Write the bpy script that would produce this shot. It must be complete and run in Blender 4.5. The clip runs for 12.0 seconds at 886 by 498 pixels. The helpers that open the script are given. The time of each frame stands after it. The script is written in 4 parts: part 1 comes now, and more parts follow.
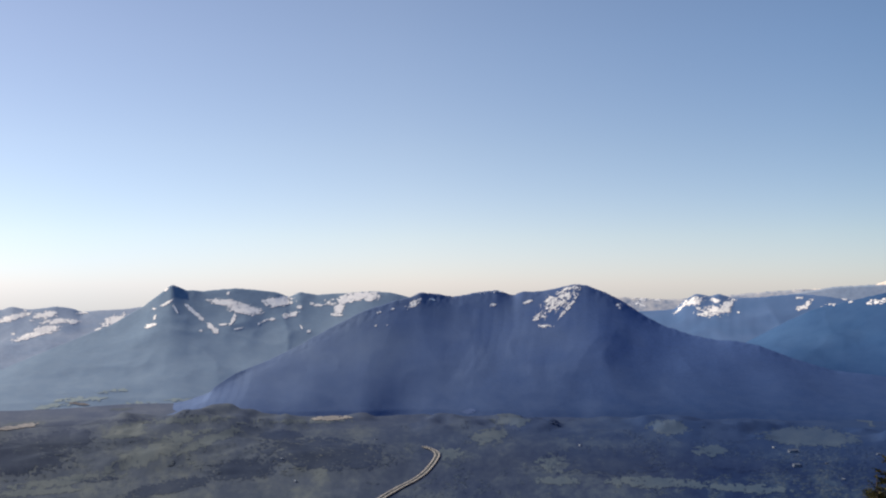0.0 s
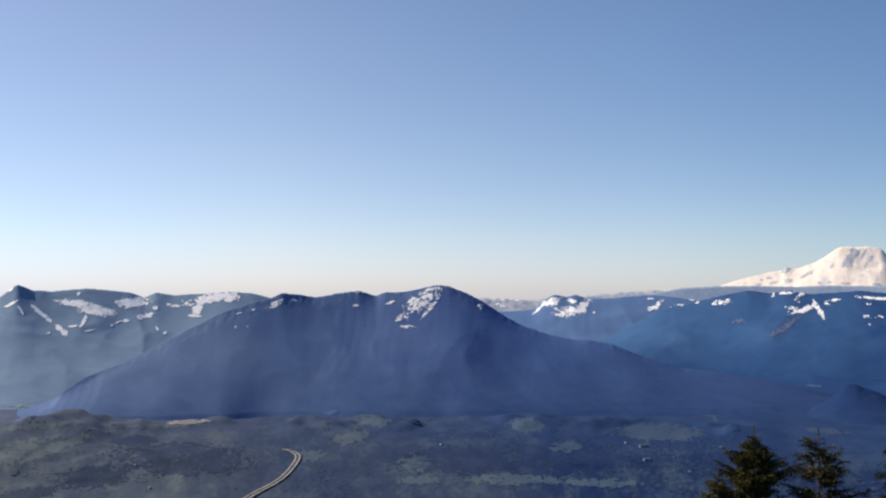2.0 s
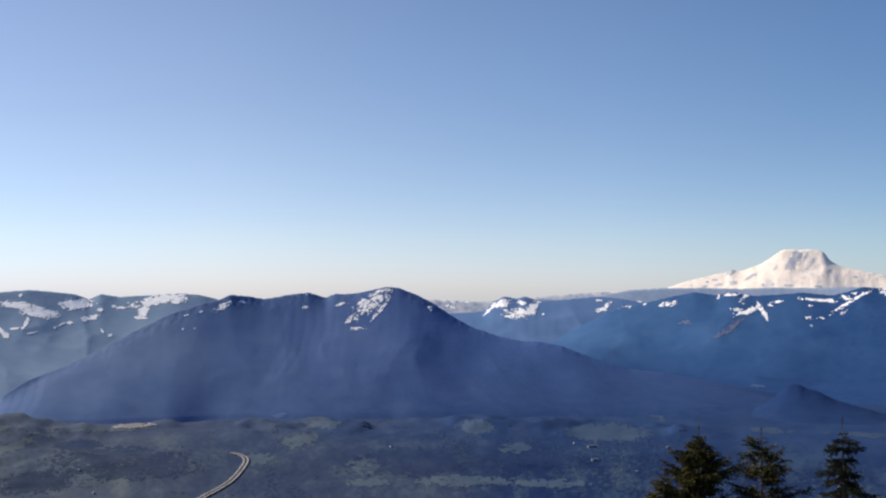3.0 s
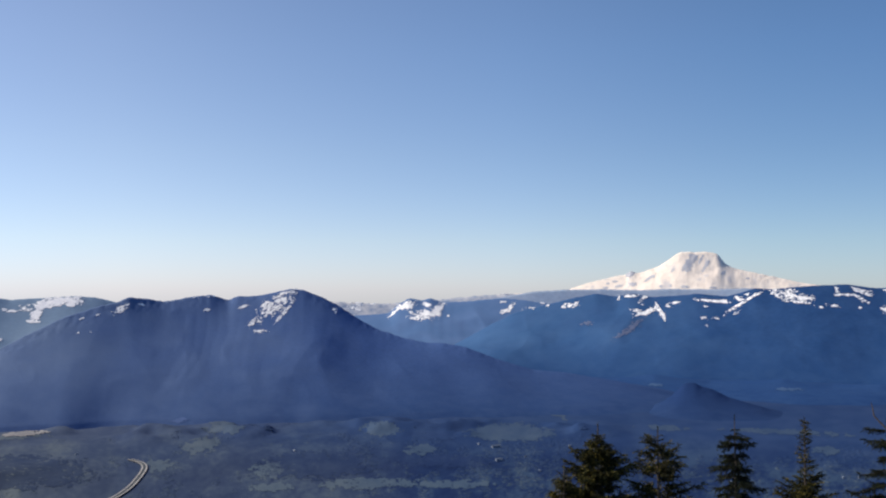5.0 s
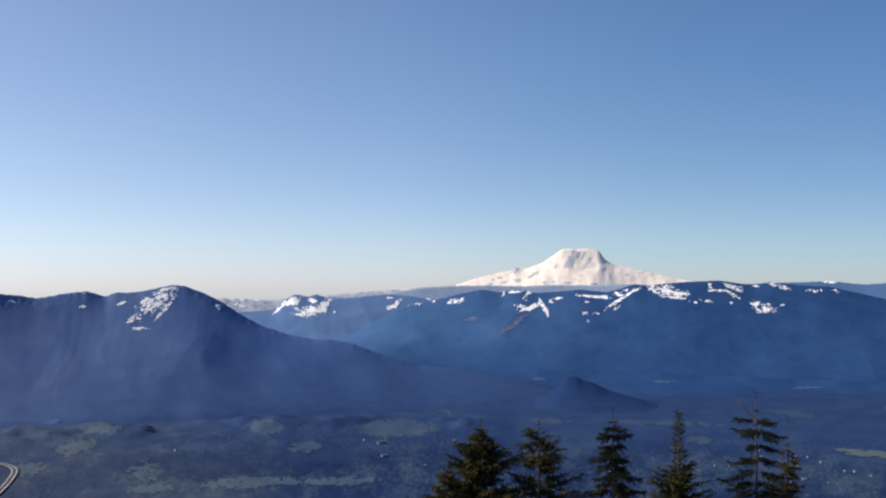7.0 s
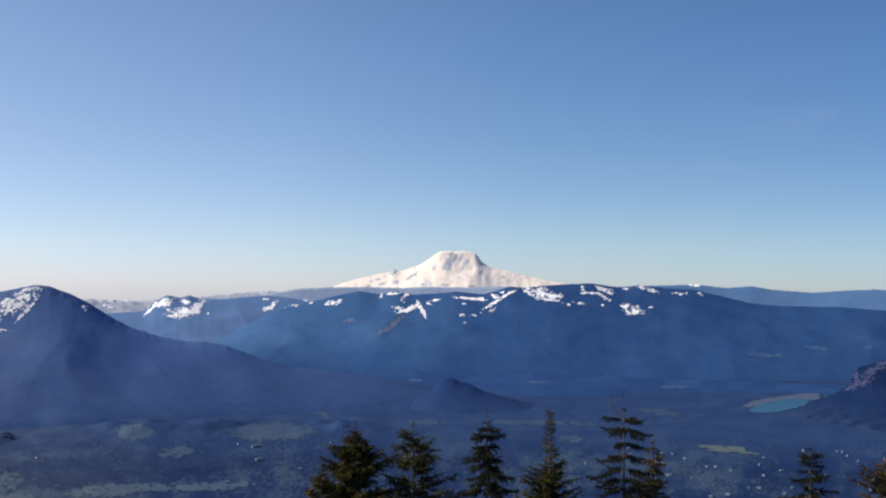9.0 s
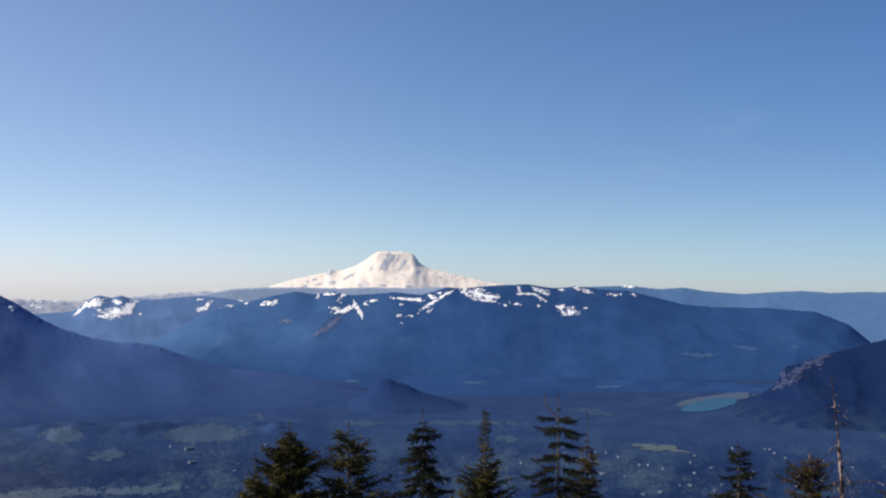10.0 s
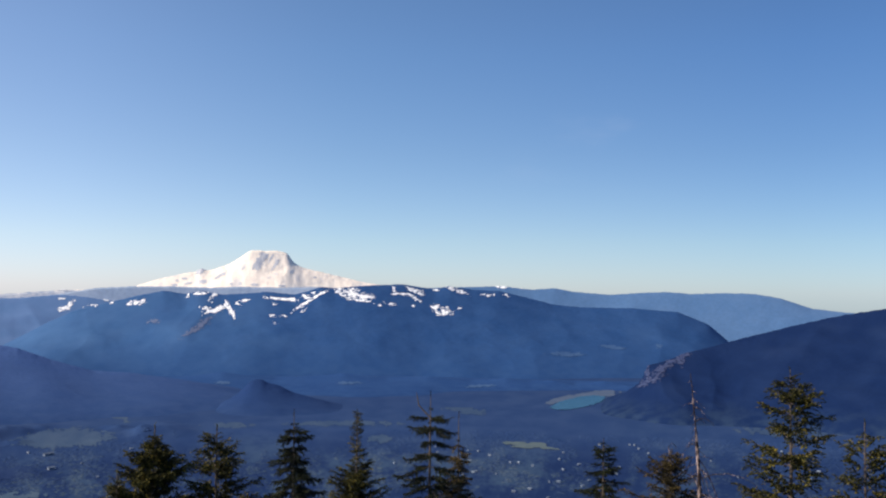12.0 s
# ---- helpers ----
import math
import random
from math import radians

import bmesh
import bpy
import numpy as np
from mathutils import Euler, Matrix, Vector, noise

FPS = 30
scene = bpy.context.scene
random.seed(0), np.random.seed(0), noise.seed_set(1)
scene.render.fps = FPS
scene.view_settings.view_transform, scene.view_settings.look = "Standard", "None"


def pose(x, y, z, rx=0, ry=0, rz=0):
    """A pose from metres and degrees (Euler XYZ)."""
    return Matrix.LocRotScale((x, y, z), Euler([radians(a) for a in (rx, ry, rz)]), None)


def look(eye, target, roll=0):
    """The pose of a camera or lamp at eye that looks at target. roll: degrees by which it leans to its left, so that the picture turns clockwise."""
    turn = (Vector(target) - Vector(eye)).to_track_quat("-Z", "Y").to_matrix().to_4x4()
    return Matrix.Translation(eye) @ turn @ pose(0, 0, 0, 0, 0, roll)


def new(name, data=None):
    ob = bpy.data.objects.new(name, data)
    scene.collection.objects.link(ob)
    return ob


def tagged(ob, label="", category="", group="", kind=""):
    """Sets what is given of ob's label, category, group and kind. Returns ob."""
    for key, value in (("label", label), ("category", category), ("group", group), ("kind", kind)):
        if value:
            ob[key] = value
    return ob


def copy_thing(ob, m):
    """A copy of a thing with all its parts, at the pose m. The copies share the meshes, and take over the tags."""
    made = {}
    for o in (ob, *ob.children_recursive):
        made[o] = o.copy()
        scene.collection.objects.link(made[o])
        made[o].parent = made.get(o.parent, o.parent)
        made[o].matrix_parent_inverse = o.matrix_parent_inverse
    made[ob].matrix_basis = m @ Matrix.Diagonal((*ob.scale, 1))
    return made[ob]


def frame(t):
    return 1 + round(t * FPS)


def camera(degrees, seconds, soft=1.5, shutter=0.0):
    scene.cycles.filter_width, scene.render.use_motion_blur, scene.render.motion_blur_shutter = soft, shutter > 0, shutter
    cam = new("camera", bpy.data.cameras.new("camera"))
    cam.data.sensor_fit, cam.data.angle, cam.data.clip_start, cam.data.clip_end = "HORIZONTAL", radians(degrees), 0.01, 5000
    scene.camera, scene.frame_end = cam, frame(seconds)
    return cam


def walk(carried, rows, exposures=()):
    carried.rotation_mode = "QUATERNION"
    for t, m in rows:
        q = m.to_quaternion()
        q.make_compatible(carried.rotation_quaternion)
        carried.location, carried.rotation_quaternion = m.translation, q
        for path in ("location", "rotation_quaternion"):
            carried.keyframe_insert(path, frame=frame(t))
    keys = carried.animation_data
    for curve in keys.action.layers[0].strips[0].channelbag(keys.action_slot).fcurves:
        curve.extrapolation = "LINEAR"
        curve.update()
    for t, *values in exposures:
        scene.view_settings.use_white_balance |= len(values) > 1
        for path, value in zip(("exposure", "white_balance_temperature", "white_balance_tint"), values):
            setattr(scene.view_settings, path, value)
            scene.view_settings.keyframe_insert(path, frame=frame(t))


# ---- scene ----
# A panorama from a mountain top: x and y in metres from the eye, z above the valley floor. Bearings in degrees, to the right of +y.
cam = camera(49.3, 12.0, soft=2.2)
EYE = 300.0
ROWS = [
    (0.0, 0.0, 0.0, 0.0, 2.15, 0.0),
    (0.5, 0.018, 0.0, -2.09, 2.18, -0.03),
    (1.0, 0.037, -0.001, -4.21, 2.15, -0.05),
    (1.5, 0.055, -0.003, -6.28, 2.16, -0.11),
    (2.0, 0.071, -0.005, -8.12, 2.20, -0.12),
    (2.5, 0.084, -0.007, -9.71, 2.26, -0.12),
    (3.0, 0.096, -0.009, -11.07, 2.31, -0.16),
    (5.0, 0.144, -0.021, -16.68, 2.43, -0.05),
    (5.5, 0.157, -0.025, -18.27, 2.37, -0.03),
    (6.0, 0.171, -0.030, -19.95, 2.32, 0.02),
    (6.5, 0.185, -0.035, -21.67, 2.25, 0.01),
    (7.0, 0.199, -0.041, -23.40, 2.20, -0.03),
    (9.0, 0.255, -0.070, -30.63, 2.32, -0.30),
    (9.5, 0.269, -0.078, -32.49, 2.34, -0.39),
    (10.0, 0.282, -0.087, -34.35, 2.38, -0.43),
    (10.5, 0.295, -0.097, -36.20, 2.40, -0.48),
    (11.0, 0.308, -0.106, -38.06, 2.42, -0.55),
    (11.5, 0.321, -0.116, -39.91, 2.43, -0.54),
    (12.0, 0.333, -0.127, -41.76, 2.45, -0.66),
]
EXPOSURES = [(0.0, 0.15, 7050, 14), (1.0, 0.15, 6850, 14), (2.5, 0.15, 6600, 14), (5.0, 0.15, 6450, 14), (9.0, 0.2, 6450, 14), (10.5, 0.25, 6450, 14), (12.0, 0.38, 6550, 14)]
walk(cam, [(t, pose(x, y, EYE, 90 + pitch, roll, yaw)) for t, x, y, yaw, pitch, roll in ROWS], EXPOSURES)

# ---- sky and sun: a clear morning, the sun to the left, outside the view ----
SUN_BEARING, SUN_UP = -66.0, 37.0
world = bpy.data.worlds.new("world")
scene.world = world
world.use_nodes = True
wn, wl = world.node_tree.nodes, world.node_tree.links
sky = wn.new("ShaderNodeTexSky")
sky.sky_type = "NISHITA"
sky.sun_disc = False
sky.sun_elevation, sky.sun_rotation = radians(SUN_UP), radians(SUN_BEARING)
sky.altitude, sky.air_density, sky.dust_density, sky.ozone_density = 1800, 0.9, 0.75, 1.3
wn["Background"].inputs["Strength"].default_value = 0.136


def world_mix(how, fac, c1, c2):
    m = wn.new("ShaderNodeMix")
    m.data_type, m.blend_type = "RGBA", how
    for sock, v in ((m.inputs[0], fac), (m.inputs[6], c1), (m.inputs[7], c2)):
        if isinstance(v, float):
            sock.default_value = v
        elif isinstance(v, tuple):
            sock.default_value = (*v, 1)
        else:
            wl.new(v, sock)
    return m.outputs[2]


def world_ramp(fac, stops, smooth=True):
    r = wn.new("ShaderNodeValToRGB")
    r.color_ramp.interpolation = "EASE" if smooth else "LINEAR"
    els = r.color_ramp.elements
    while len(els) < len(stops):
        els.new(0.5)
    for el, (at, c) in zip(els, stops):
        el.position, el.color = at, (*c, 1)
    wl.new(fac, r.inputs["Fac"])
    return r.outputs["Color"]


def world_math(how, x, y, z=0.0):
    k = wn.new("ShaderNodeMath")
    k.operation = how
    for sock, v in zip(k.inputs, (x, y, z)):
        if isinstance(v, float):
            sock.default_value = v
        else:
            wl.new(v, sock)
    return k.outputs[0]


way = wn.new("ShaderNodeTexCoord").outputs["Generated"]
split = wn.new("ShaderNodeSeparateXYZ")
wl.new(way, split.inputs[0])
# the air glows round the sun and deepens away from it: 1 below the sun, 0 opposite
towards = wn.new("ShaderNodeVectorMath")
towards.operation = "DOT_PRODUCT"
towards.inputs[1].default_value = (math.sin(radians(SUN_BEARING)), math.cos(radians(SUN_BEARING)), 0)
wl.new(way, towards.inputs[0])
sunward = world_math("MULTIPLY_ADD", towards.outputs["Value"], 0.5, 0.5)
GLOW = [(0.0, (0.3, 0.46, 0.62)), (0.2, (0.355, 0.523, 0.677)), (0.4, (0.556, 0.7, 0.8)), (0.53, (0.76, 0.83, 0.89)), (0.72, (0.96, 0.905, 0.887)), (0.84, (0.97, 0.89, 0.876)), (1.0, (1.0, 0.88, 0.86))]
glow = world_ramp(sunward, GLOW, False)
# the low air is dusty and pale
low_near = world_ramp(split.outputs["Z"], [(0.0, (0.635, 0.765, 1.06)), (0.05, (0.785, 0.872, 0.99)), (0.14, (0.93, 0.96, 0.98)), (0.24, (1.0, 1.0, 1.0))], False)
low_far = world_ramp(split.outputs["Z"], [(0.0, (1.13, 0.91, 0.9)), (0.05, (1.17, 0.96, 0.87)), (0.14, (1.05, 0.945, 0.9)), (0.24, (1.0, 1.0, 1.0))], False)
nearness = wn.new("ShaderNodeMapRange")
nearness.inputs["From Min"].default_value, nearness.inputs["From Max"].default_value = 0.2, 0.85
wl.new(sunward, nearness.inputs["Value"])
low_air = world_mix("MIX", nearness.outputs[0], low_far, low_near)
air = world_mix("MULTIPLY", 1.0, world_mix("MULTIPLY", 1.0, sky.outputs["Color"], glow), low_air)
# thin cirrus, far from the sun
stretch = wn.new("ShaderNodeMapping")
stretch.inputs["Scale"].default_value = (1.0, 1.0, 3.2)
wl.new(way, stretch.inputs["Vector"])
wisp = wn.new("ShaderNodeTexNoise")
wisp.inputs["Scale"].default_value, wisp.inputs["Detail"].default_value = 5.0, 5.0
wl.new(stretch.outputs["Vector"], wisp.inputs["Vector"])
wisps = world_ramp(wisp.outputs["Fac"], [(0.55, (0, 0, 0)), (0.75, (0.16, 0.16, 0.16))])
aloft = world_ramp(split.outputs["Z"], [(0.09, (0, 0, 0)), (0.14, (1, 1, 1)), (0.2, (0.7, 0.7, 0.7)), (0.3, (0, 0, 0))])
away = world_ramp(sunward, [(0.22, (1, 1, 1)), (0.36, (0, 0, 0))])
air = world_mix("MIX", world_mix("MULTIPLY", 1.0, world_mix("MULTIPLY", 1.0, wisps, aloft), away), air, (4.2, 4.4, 4.9))
wl.new(air, wn["Background"].inputs["Color"])

a, e = radians(SUN_BEARING), radians(SUN_UP)
to_sun = Vector((math.sin(a) * math.cos(e), math.cos(a) * math.cos(e), math.sin(e)))
sun = new("sun", bpy.data.lights.new("sun", "SUN"))
sun.data.energy, sun.data.angle, sun.data.color = 4.8, radians(0.5), (1.0, 0.86, 0.67)
sun.matrix_world = look(to_sun * 800, (0, 0, 0))


# ---- materials ----
def material(name, rough=0.8, specular=0.3):
    m = bpy.data.materials.new(name)
    m.use_nodes = True
    b = m.node_tree.nodes["Principled BSDF"]
    b.inputs["Roughness"].default_value = rough
    b.inputs["Specular IOR Level"].default_value = specular
    return m, m.node_tree.nodes, m.node_tree.links, b


def noise_of(n, l, scale, detail=5, coords=None, stretch=None):
    t = n.new("ShaderNodeTexNoise")
    t.inputs["Scale"].default_value, t.inputs["Detail"].default_value = scale, detail
    src = coords or n.new("ShaderNodeNewGeometry").outputs["Position"]
    if stretch:
        mp = n.new("ShaderNodeMapping")
        mp.inputs["Scale"].default_value = stretch
        l.new(src, mp.inputs["Vector"])
        src = mp.outputs["Vector"]
    l.new(src, t.inputs["Vector"])
    return t.outputs["Fac"]


def ramp(n, l, fac, stops):
    r = n.new("ShaderNodeValToRGB")
    els = r.color_ramp.elements
    while len(els) < len(stops):
        els.new(0.5)
    for el, (at, c) in zip(els, stops):
        el.position, el.color = at, (*c, 1)
    l.new(fac, r.inputs["Fac"])
    return r.outputs["Color"]


def mix(n, l, fac, c1, c2, how="MIX"):
    m = n.new("ShaderNodeMix")
    m.data_type, m.blend_type = "RGBA", how
    for sock, v in ((m.inputs[0], fac), (m.inputs[6], c1), (m.inputs[7], c2)):
        if isinstance(v, (int, float)):
            sock.default_value = v
        elif isinstance(v, tuple):
            sock.default_value = (*v, 1)
        else:
            l.new(v, sock)
    return m.outputs[2]


def bump(n, l, b, fac, dist, strength=0.6):
    k = n.new("ShaderNodeBump")
    k.inputs["Distance"].default_value, k.inputs["Strength"].default_value = dist, strength
    l.new(fac, k.inputs["Height"])
    l.new(k.outputs["Normal"], b.inputs["Normal"])


def fan(n, l):
    """Ground coordinates that run round and away from the summit, stretched in depth to look even from the camera."""
    geo = n.new("ShaderNodeNewGeometry")
    xyz, out = n.new("ShaderNodeSeparateXYZ"), n.new("ShaderNodeCombineXYZ")
    l.new(geo.outputs["Position"], xyz.inputs[0])
    turn, flat, away = n.new("ShaderNodeMath"), n.new("ShaderNodeVectorMath"), n.new("ShaderNodeMath")
    turn.operation, flat.operation, away.operation = "ARCTAN2", "LENGTH", "MULTIPLY"
    l.new(xyz.outputs["X"], turn.inputs[0])
    l.new(xyz.outputs["Y"], turn.inputs[1])
    round_way = n.new("ShaderNodeMath")
    round_way.operation, round_way.inputs[1].default_value = "MULTIPLY", 1600.0
    l.new(turn.outputs[0], round_way.inputs[0])
    l.new(geo.outputs["Position"], flat.inputs[0])
    away.inputs[1].default_value = 0.26
    l.new(flat.outputs["Value"], away.inputs[0])
    l.new(round_way.outputs[0], out.inputs["X"])
    l.new(away.outputs[0], out.inputs["Y"])
    return out.outputs[0], round_way.outputs[0], flat.outputs["Value"]


def forest(name, dark, light, bare, sheen, tint, canopy=0.12, low=None, belt=(6.0, 60.0), haze_side=None):
    """Conifer forest from far off, haze mixed into its colours: clumps of crowns, stands of different age and bare
    clearings.
    """
    m, n, l, b = material(name, 0.9, 0.05)
    stand = ramp(n, l, noise_of(n, l, 0.011, 4), [(0.35, dark), (0.65, light)])
    crowns = noise_of(n, l, canopy, 4)
    c = mix(n, l, 0.22, stand, ramp(n, l, crowns, [(0.3, (0.65, 0.65, 0.65)), (0.7, (1.3, 1.3, 1.3))]), "MULTIPLY")
    clear = ramp(n, l, noise_of(n, l, 0.006, 5), [(0.56, (0, 0, 0)), (0.72, (0.5, 0.5, 0.5))])
    c = mix(n, l, clear, c, bare)
    if haze_side:
        # paler on the flank towards the morning sun: bright haze painted into the colour
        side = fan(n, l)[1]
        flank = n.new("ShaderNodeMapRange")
        flank.inputs["From Min"].default_value, flank.inputs["From Max"].default_value = haze_side[2:4]
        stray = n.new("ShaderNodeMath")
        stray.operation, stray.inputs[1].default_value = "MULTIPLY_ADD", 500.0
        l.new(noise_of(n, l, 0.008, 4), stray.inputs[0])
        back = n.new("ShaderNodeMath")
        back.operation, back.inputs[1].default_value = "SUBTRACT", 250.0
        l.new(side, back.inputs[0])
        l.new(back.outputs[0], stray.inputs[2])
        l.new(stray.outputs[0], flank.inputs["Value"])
        c = mix(n, l, flank.outputs[0], ramp(n, l, noise_of(n, l, 0.011, 4), [(0.38, haze_side[0]), (0.62, haze_side[1])]), c)
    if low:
        # mixed woods climb the lowest slopes, haze and shade painted into their tone
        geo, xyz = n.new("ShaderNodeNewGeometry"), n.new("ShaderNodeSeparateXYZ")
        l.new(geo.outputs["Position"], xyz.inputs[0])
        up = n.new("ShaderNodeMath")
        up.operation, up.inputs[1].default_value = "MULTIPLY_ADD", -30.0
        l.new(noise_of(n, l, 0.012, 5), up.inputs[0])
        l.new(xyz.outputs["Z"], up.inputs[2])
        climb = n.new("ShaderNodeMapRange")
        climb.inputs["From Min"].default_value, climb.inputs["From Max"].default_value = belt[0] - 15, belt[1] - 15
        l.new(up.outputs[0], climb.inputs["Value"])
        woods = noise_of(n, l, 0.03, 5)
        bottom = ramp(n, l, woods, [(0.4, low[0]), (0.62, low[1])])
        if haze_side and len(haze_side) > 4:
            bottom = mix(n, l, flank.outputs[0], ramp(n, l, woods, [(0.4, haze_side[4]), (0.62, haze_side[5])]), bottom)
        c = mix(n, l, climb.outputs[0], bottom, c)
    l.new(c, b.inputs["Base Color"])
    # the blue sheen adds to the haze
    b.inputs["Sheen Weight"].default_value = sheen
    b.inputs["Sheen Roughness"].default_value = 0.6
    b.inputs["Sheen Tint"].default_value = (*tint, 1)
    bump(n, l, b, crowns, 3.0, 0.12)
    return m


# each range has its own share of blue haze painted into the base colours
HAZE_FLOOR = ((0.0185, 0.046, 0.13), (0.025, 0.055, 0.142))
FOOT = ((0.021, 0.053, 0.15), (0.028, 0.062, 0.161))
HAZE_FOOT = ((0.083, 0.143, 0.296), (0.096, 0.158, 0.31))
FOREST = forest("conifer_forest", (0.056, 0.114, 0.288), (0.064, 0.124, 0.3), (0.07, 0.132, 0.306), 0.0, (0.4, 0.6, 1.0), low=FOOT, belt=(-5.0, 150.0), haze_side=((0.108, 0.168, 0.3), (0.122, 0.186, 0.315), -260.0, 360.0, *HAZE_FOOT))
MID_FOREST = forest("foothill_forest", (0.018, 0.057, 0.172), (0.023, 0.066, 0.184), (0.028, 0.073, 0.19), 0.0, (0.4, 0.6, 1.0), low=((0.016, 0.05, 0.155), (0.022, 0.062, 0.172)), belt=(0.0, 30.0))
KNOLL_FOREST = forest("dark_knoll_forest", (0.013, 0.036, 0.116), (0.016, 0.041, 0.123), (0.019, 0.045, 0.128), 0.0, (0.4, 0.6, 1.0), low=HAZE_FLOOR, belt=(-10.0, 30.0))
RIGHT_FOREST = forest("hazed_right_forest", (0.0055, 0.018, 0.068), (0.0085, 0.0235, 0.079), (0.0125, 0.029, 0.085), 0.0, (0.4, 0.6, 1.0), low=((0.007, 0.021, 0.072), (0.02, 0.042, 0.094)), belt=(0.0, 46.0))
FAR_FOREST = forest("far_forest", (0.019, 0.062, 0.176), (0.025, 0.072, 0.192), (0.031, 0.08, 0.196), 0.0, (0.45, 0.65, 1.0), 0.07, low=((0.018, 0.058, 0.168), (0.023, 0.066, 0.178)), belt=(0.0, 110.0), haze_side=((0.046, 0.118, 0.262), (0.054, 0.128, 0.275), 430.0, 960.0))
LEFT_FOREST = forest("hazed_left_forest", (0.148, 0.235, 0.348), (0.165, 0.252, 0.365), (0.19, 0.272, 0.365), 0.08, (0.45, 0.65, 1.0), 0.07, low=((0.185, 0.28, 0.402), (0.205, 0.3, 0.418)), belt=(40.0, 250.0))
BLUE_HAZED_FOREST = forest("blue_hazed_forest", (0.055, 0.126, 0.265), (0.065, 0.138, 0.28), (0.07, 0.144, 0.285), 0.1, (0.45, 0.65, 1.0), 0.07, haze_side=((0.072, 0.15, 0.312), (0.085, 0.163, 0.33), 650.0, 1100.0))
PALE_HAZED_FOREST = forest("pale_hazed_forest", (0.24, 0.33, 0.47), (0.28, 0.36, 0.49), (0.32, 0.39, 0.5), 0.1, (0.45, 0.65, 1.0), 0.07)


def snow_material():
    m, n, l, b = material("old_snow", 0.55, 0.4)
    l.new(ramp(n, l, noise_of(n, l, 0.11, 5), [(0.36, (0.72, 0.77, 0.83)), (0.54, (0.9, 0.94, 0.97))]), b.inputs["Base Color"])
    bump(n, l, b, noise_of(n, l, 0.1, 6), 2.0, 0.5)
    return m


def volcano_material():
    m, n, l, b = material("glacier_and_rock", 0.6, 0.4)
    rock = ramp(n, l, noise_of(n, l, 0.02, 7, stretch=(1, 1, 0.6)), [(0.56, (0, 0, 0)), (0.66, (1, 1, 1))])
    snow = ramp(n, l, noise_of(n, l, 0.03, 5), [(0.3, (0.81, 0.745, 0.665)), (0.7, (0.93, 0.865, 0.775))])
    l.new(mix(n, l, rock, snow, (0.64, 0.63, 0.63)), b.inputs["Base Color"])
    bump(n, l, b, noise_of(n, l, 0.04, 6), 6.0, 0.6)
    return m


SNOW, VOLCANO = snow_material(), volcano_material()


HAZE_BEYOND = ((0.07, 0.1, 0.172), (0.112, 0.145, 0.206))


def mottled(name, wooded, brushy, rough=0.9, relief=1.0, far_haze=0.92):
    """Woods, scrub and meadows seen from high above, tinted by painted haze, with brush and cut woodland to the one
    side.
    """
    m, n, l, b = material(name, rough, 0.06)
    co, side, reach = fan(n, l)
    big, small, fine = noise_of(n, l, 0.0055, 5, co), noise_of(n, l, 0.026, 5, co), noise_of(n, l, 0.11, 4, co)
    t = mix(n, l, 0.42, big, small)
    t = mix(n, l, 0.2, t, fine)
    c1 = ramp(n, l, t, list(zip((0.42, 0.5, 0.59), wooded)))
    c2 = ramp(n, l, t, list(zip((0.42, 0.5, 0.59), brushy)))
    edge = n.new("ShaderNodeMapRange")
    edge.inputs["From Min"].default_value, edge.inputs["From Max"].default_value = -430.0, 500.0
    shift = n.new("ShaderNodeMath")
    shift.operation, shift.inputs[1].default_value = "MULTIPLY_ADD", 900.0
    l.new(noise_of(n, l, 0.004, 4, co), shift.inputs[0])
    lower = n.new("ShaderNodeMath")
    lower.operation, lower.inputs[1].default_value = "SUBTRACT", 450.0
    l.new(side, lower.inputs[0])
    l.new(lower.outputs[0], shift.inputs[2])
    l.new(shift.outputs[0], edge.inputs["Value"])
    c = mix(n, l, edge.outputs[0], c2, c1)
    # the floor turns bluer towards the mountains: distance haze painted into the colour
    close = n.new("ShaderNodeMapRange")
    close.inputs["From Min"].default_value, close.inputs["From Max"].default_value, close.inputs["To Max"].default_value = 1650.0, 2080.0, far_haze
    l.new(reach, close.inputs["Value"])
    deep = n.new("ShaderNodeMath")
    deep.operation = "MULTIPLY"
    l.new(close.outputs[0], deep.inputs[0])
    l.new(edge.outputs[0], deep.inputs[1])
    c = mix(n, l, deep.outputs[0], c, ramp(n, l, small, [(0.4, HAZE_FLOOR[0]), (0.62, HAZE_FLOOR[1])]))
    # beyond the brush on the other side: blue-grey haze painted over the far floor
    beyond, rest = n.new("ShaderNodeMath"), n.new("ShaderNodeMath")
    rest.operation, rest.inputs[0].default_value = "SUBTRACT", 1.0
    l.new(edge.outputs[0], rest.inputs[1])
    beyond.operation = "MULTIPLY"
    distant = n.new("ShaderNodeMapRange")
    distant.inputs["From Min"].default_value, distant.inputs["From Max"].default_value, distant.inputs["To Max"].default_value = 1950.0, 2450.0, far_haze
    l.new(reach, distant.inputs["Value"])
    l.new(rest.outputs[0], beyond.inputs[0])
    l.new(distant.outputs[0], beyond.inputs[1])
    c = mix(n, l, beyond.outputs[0], c, ramp(n, l, t, [(0.42, HAZE_BEYOND[0]), (0.6, HAZE_BEYOND[1])]))
    l.new(c, b.inputs["Base Color"])
    bump(n, l, b, fine, relief, 0.35)
    return m


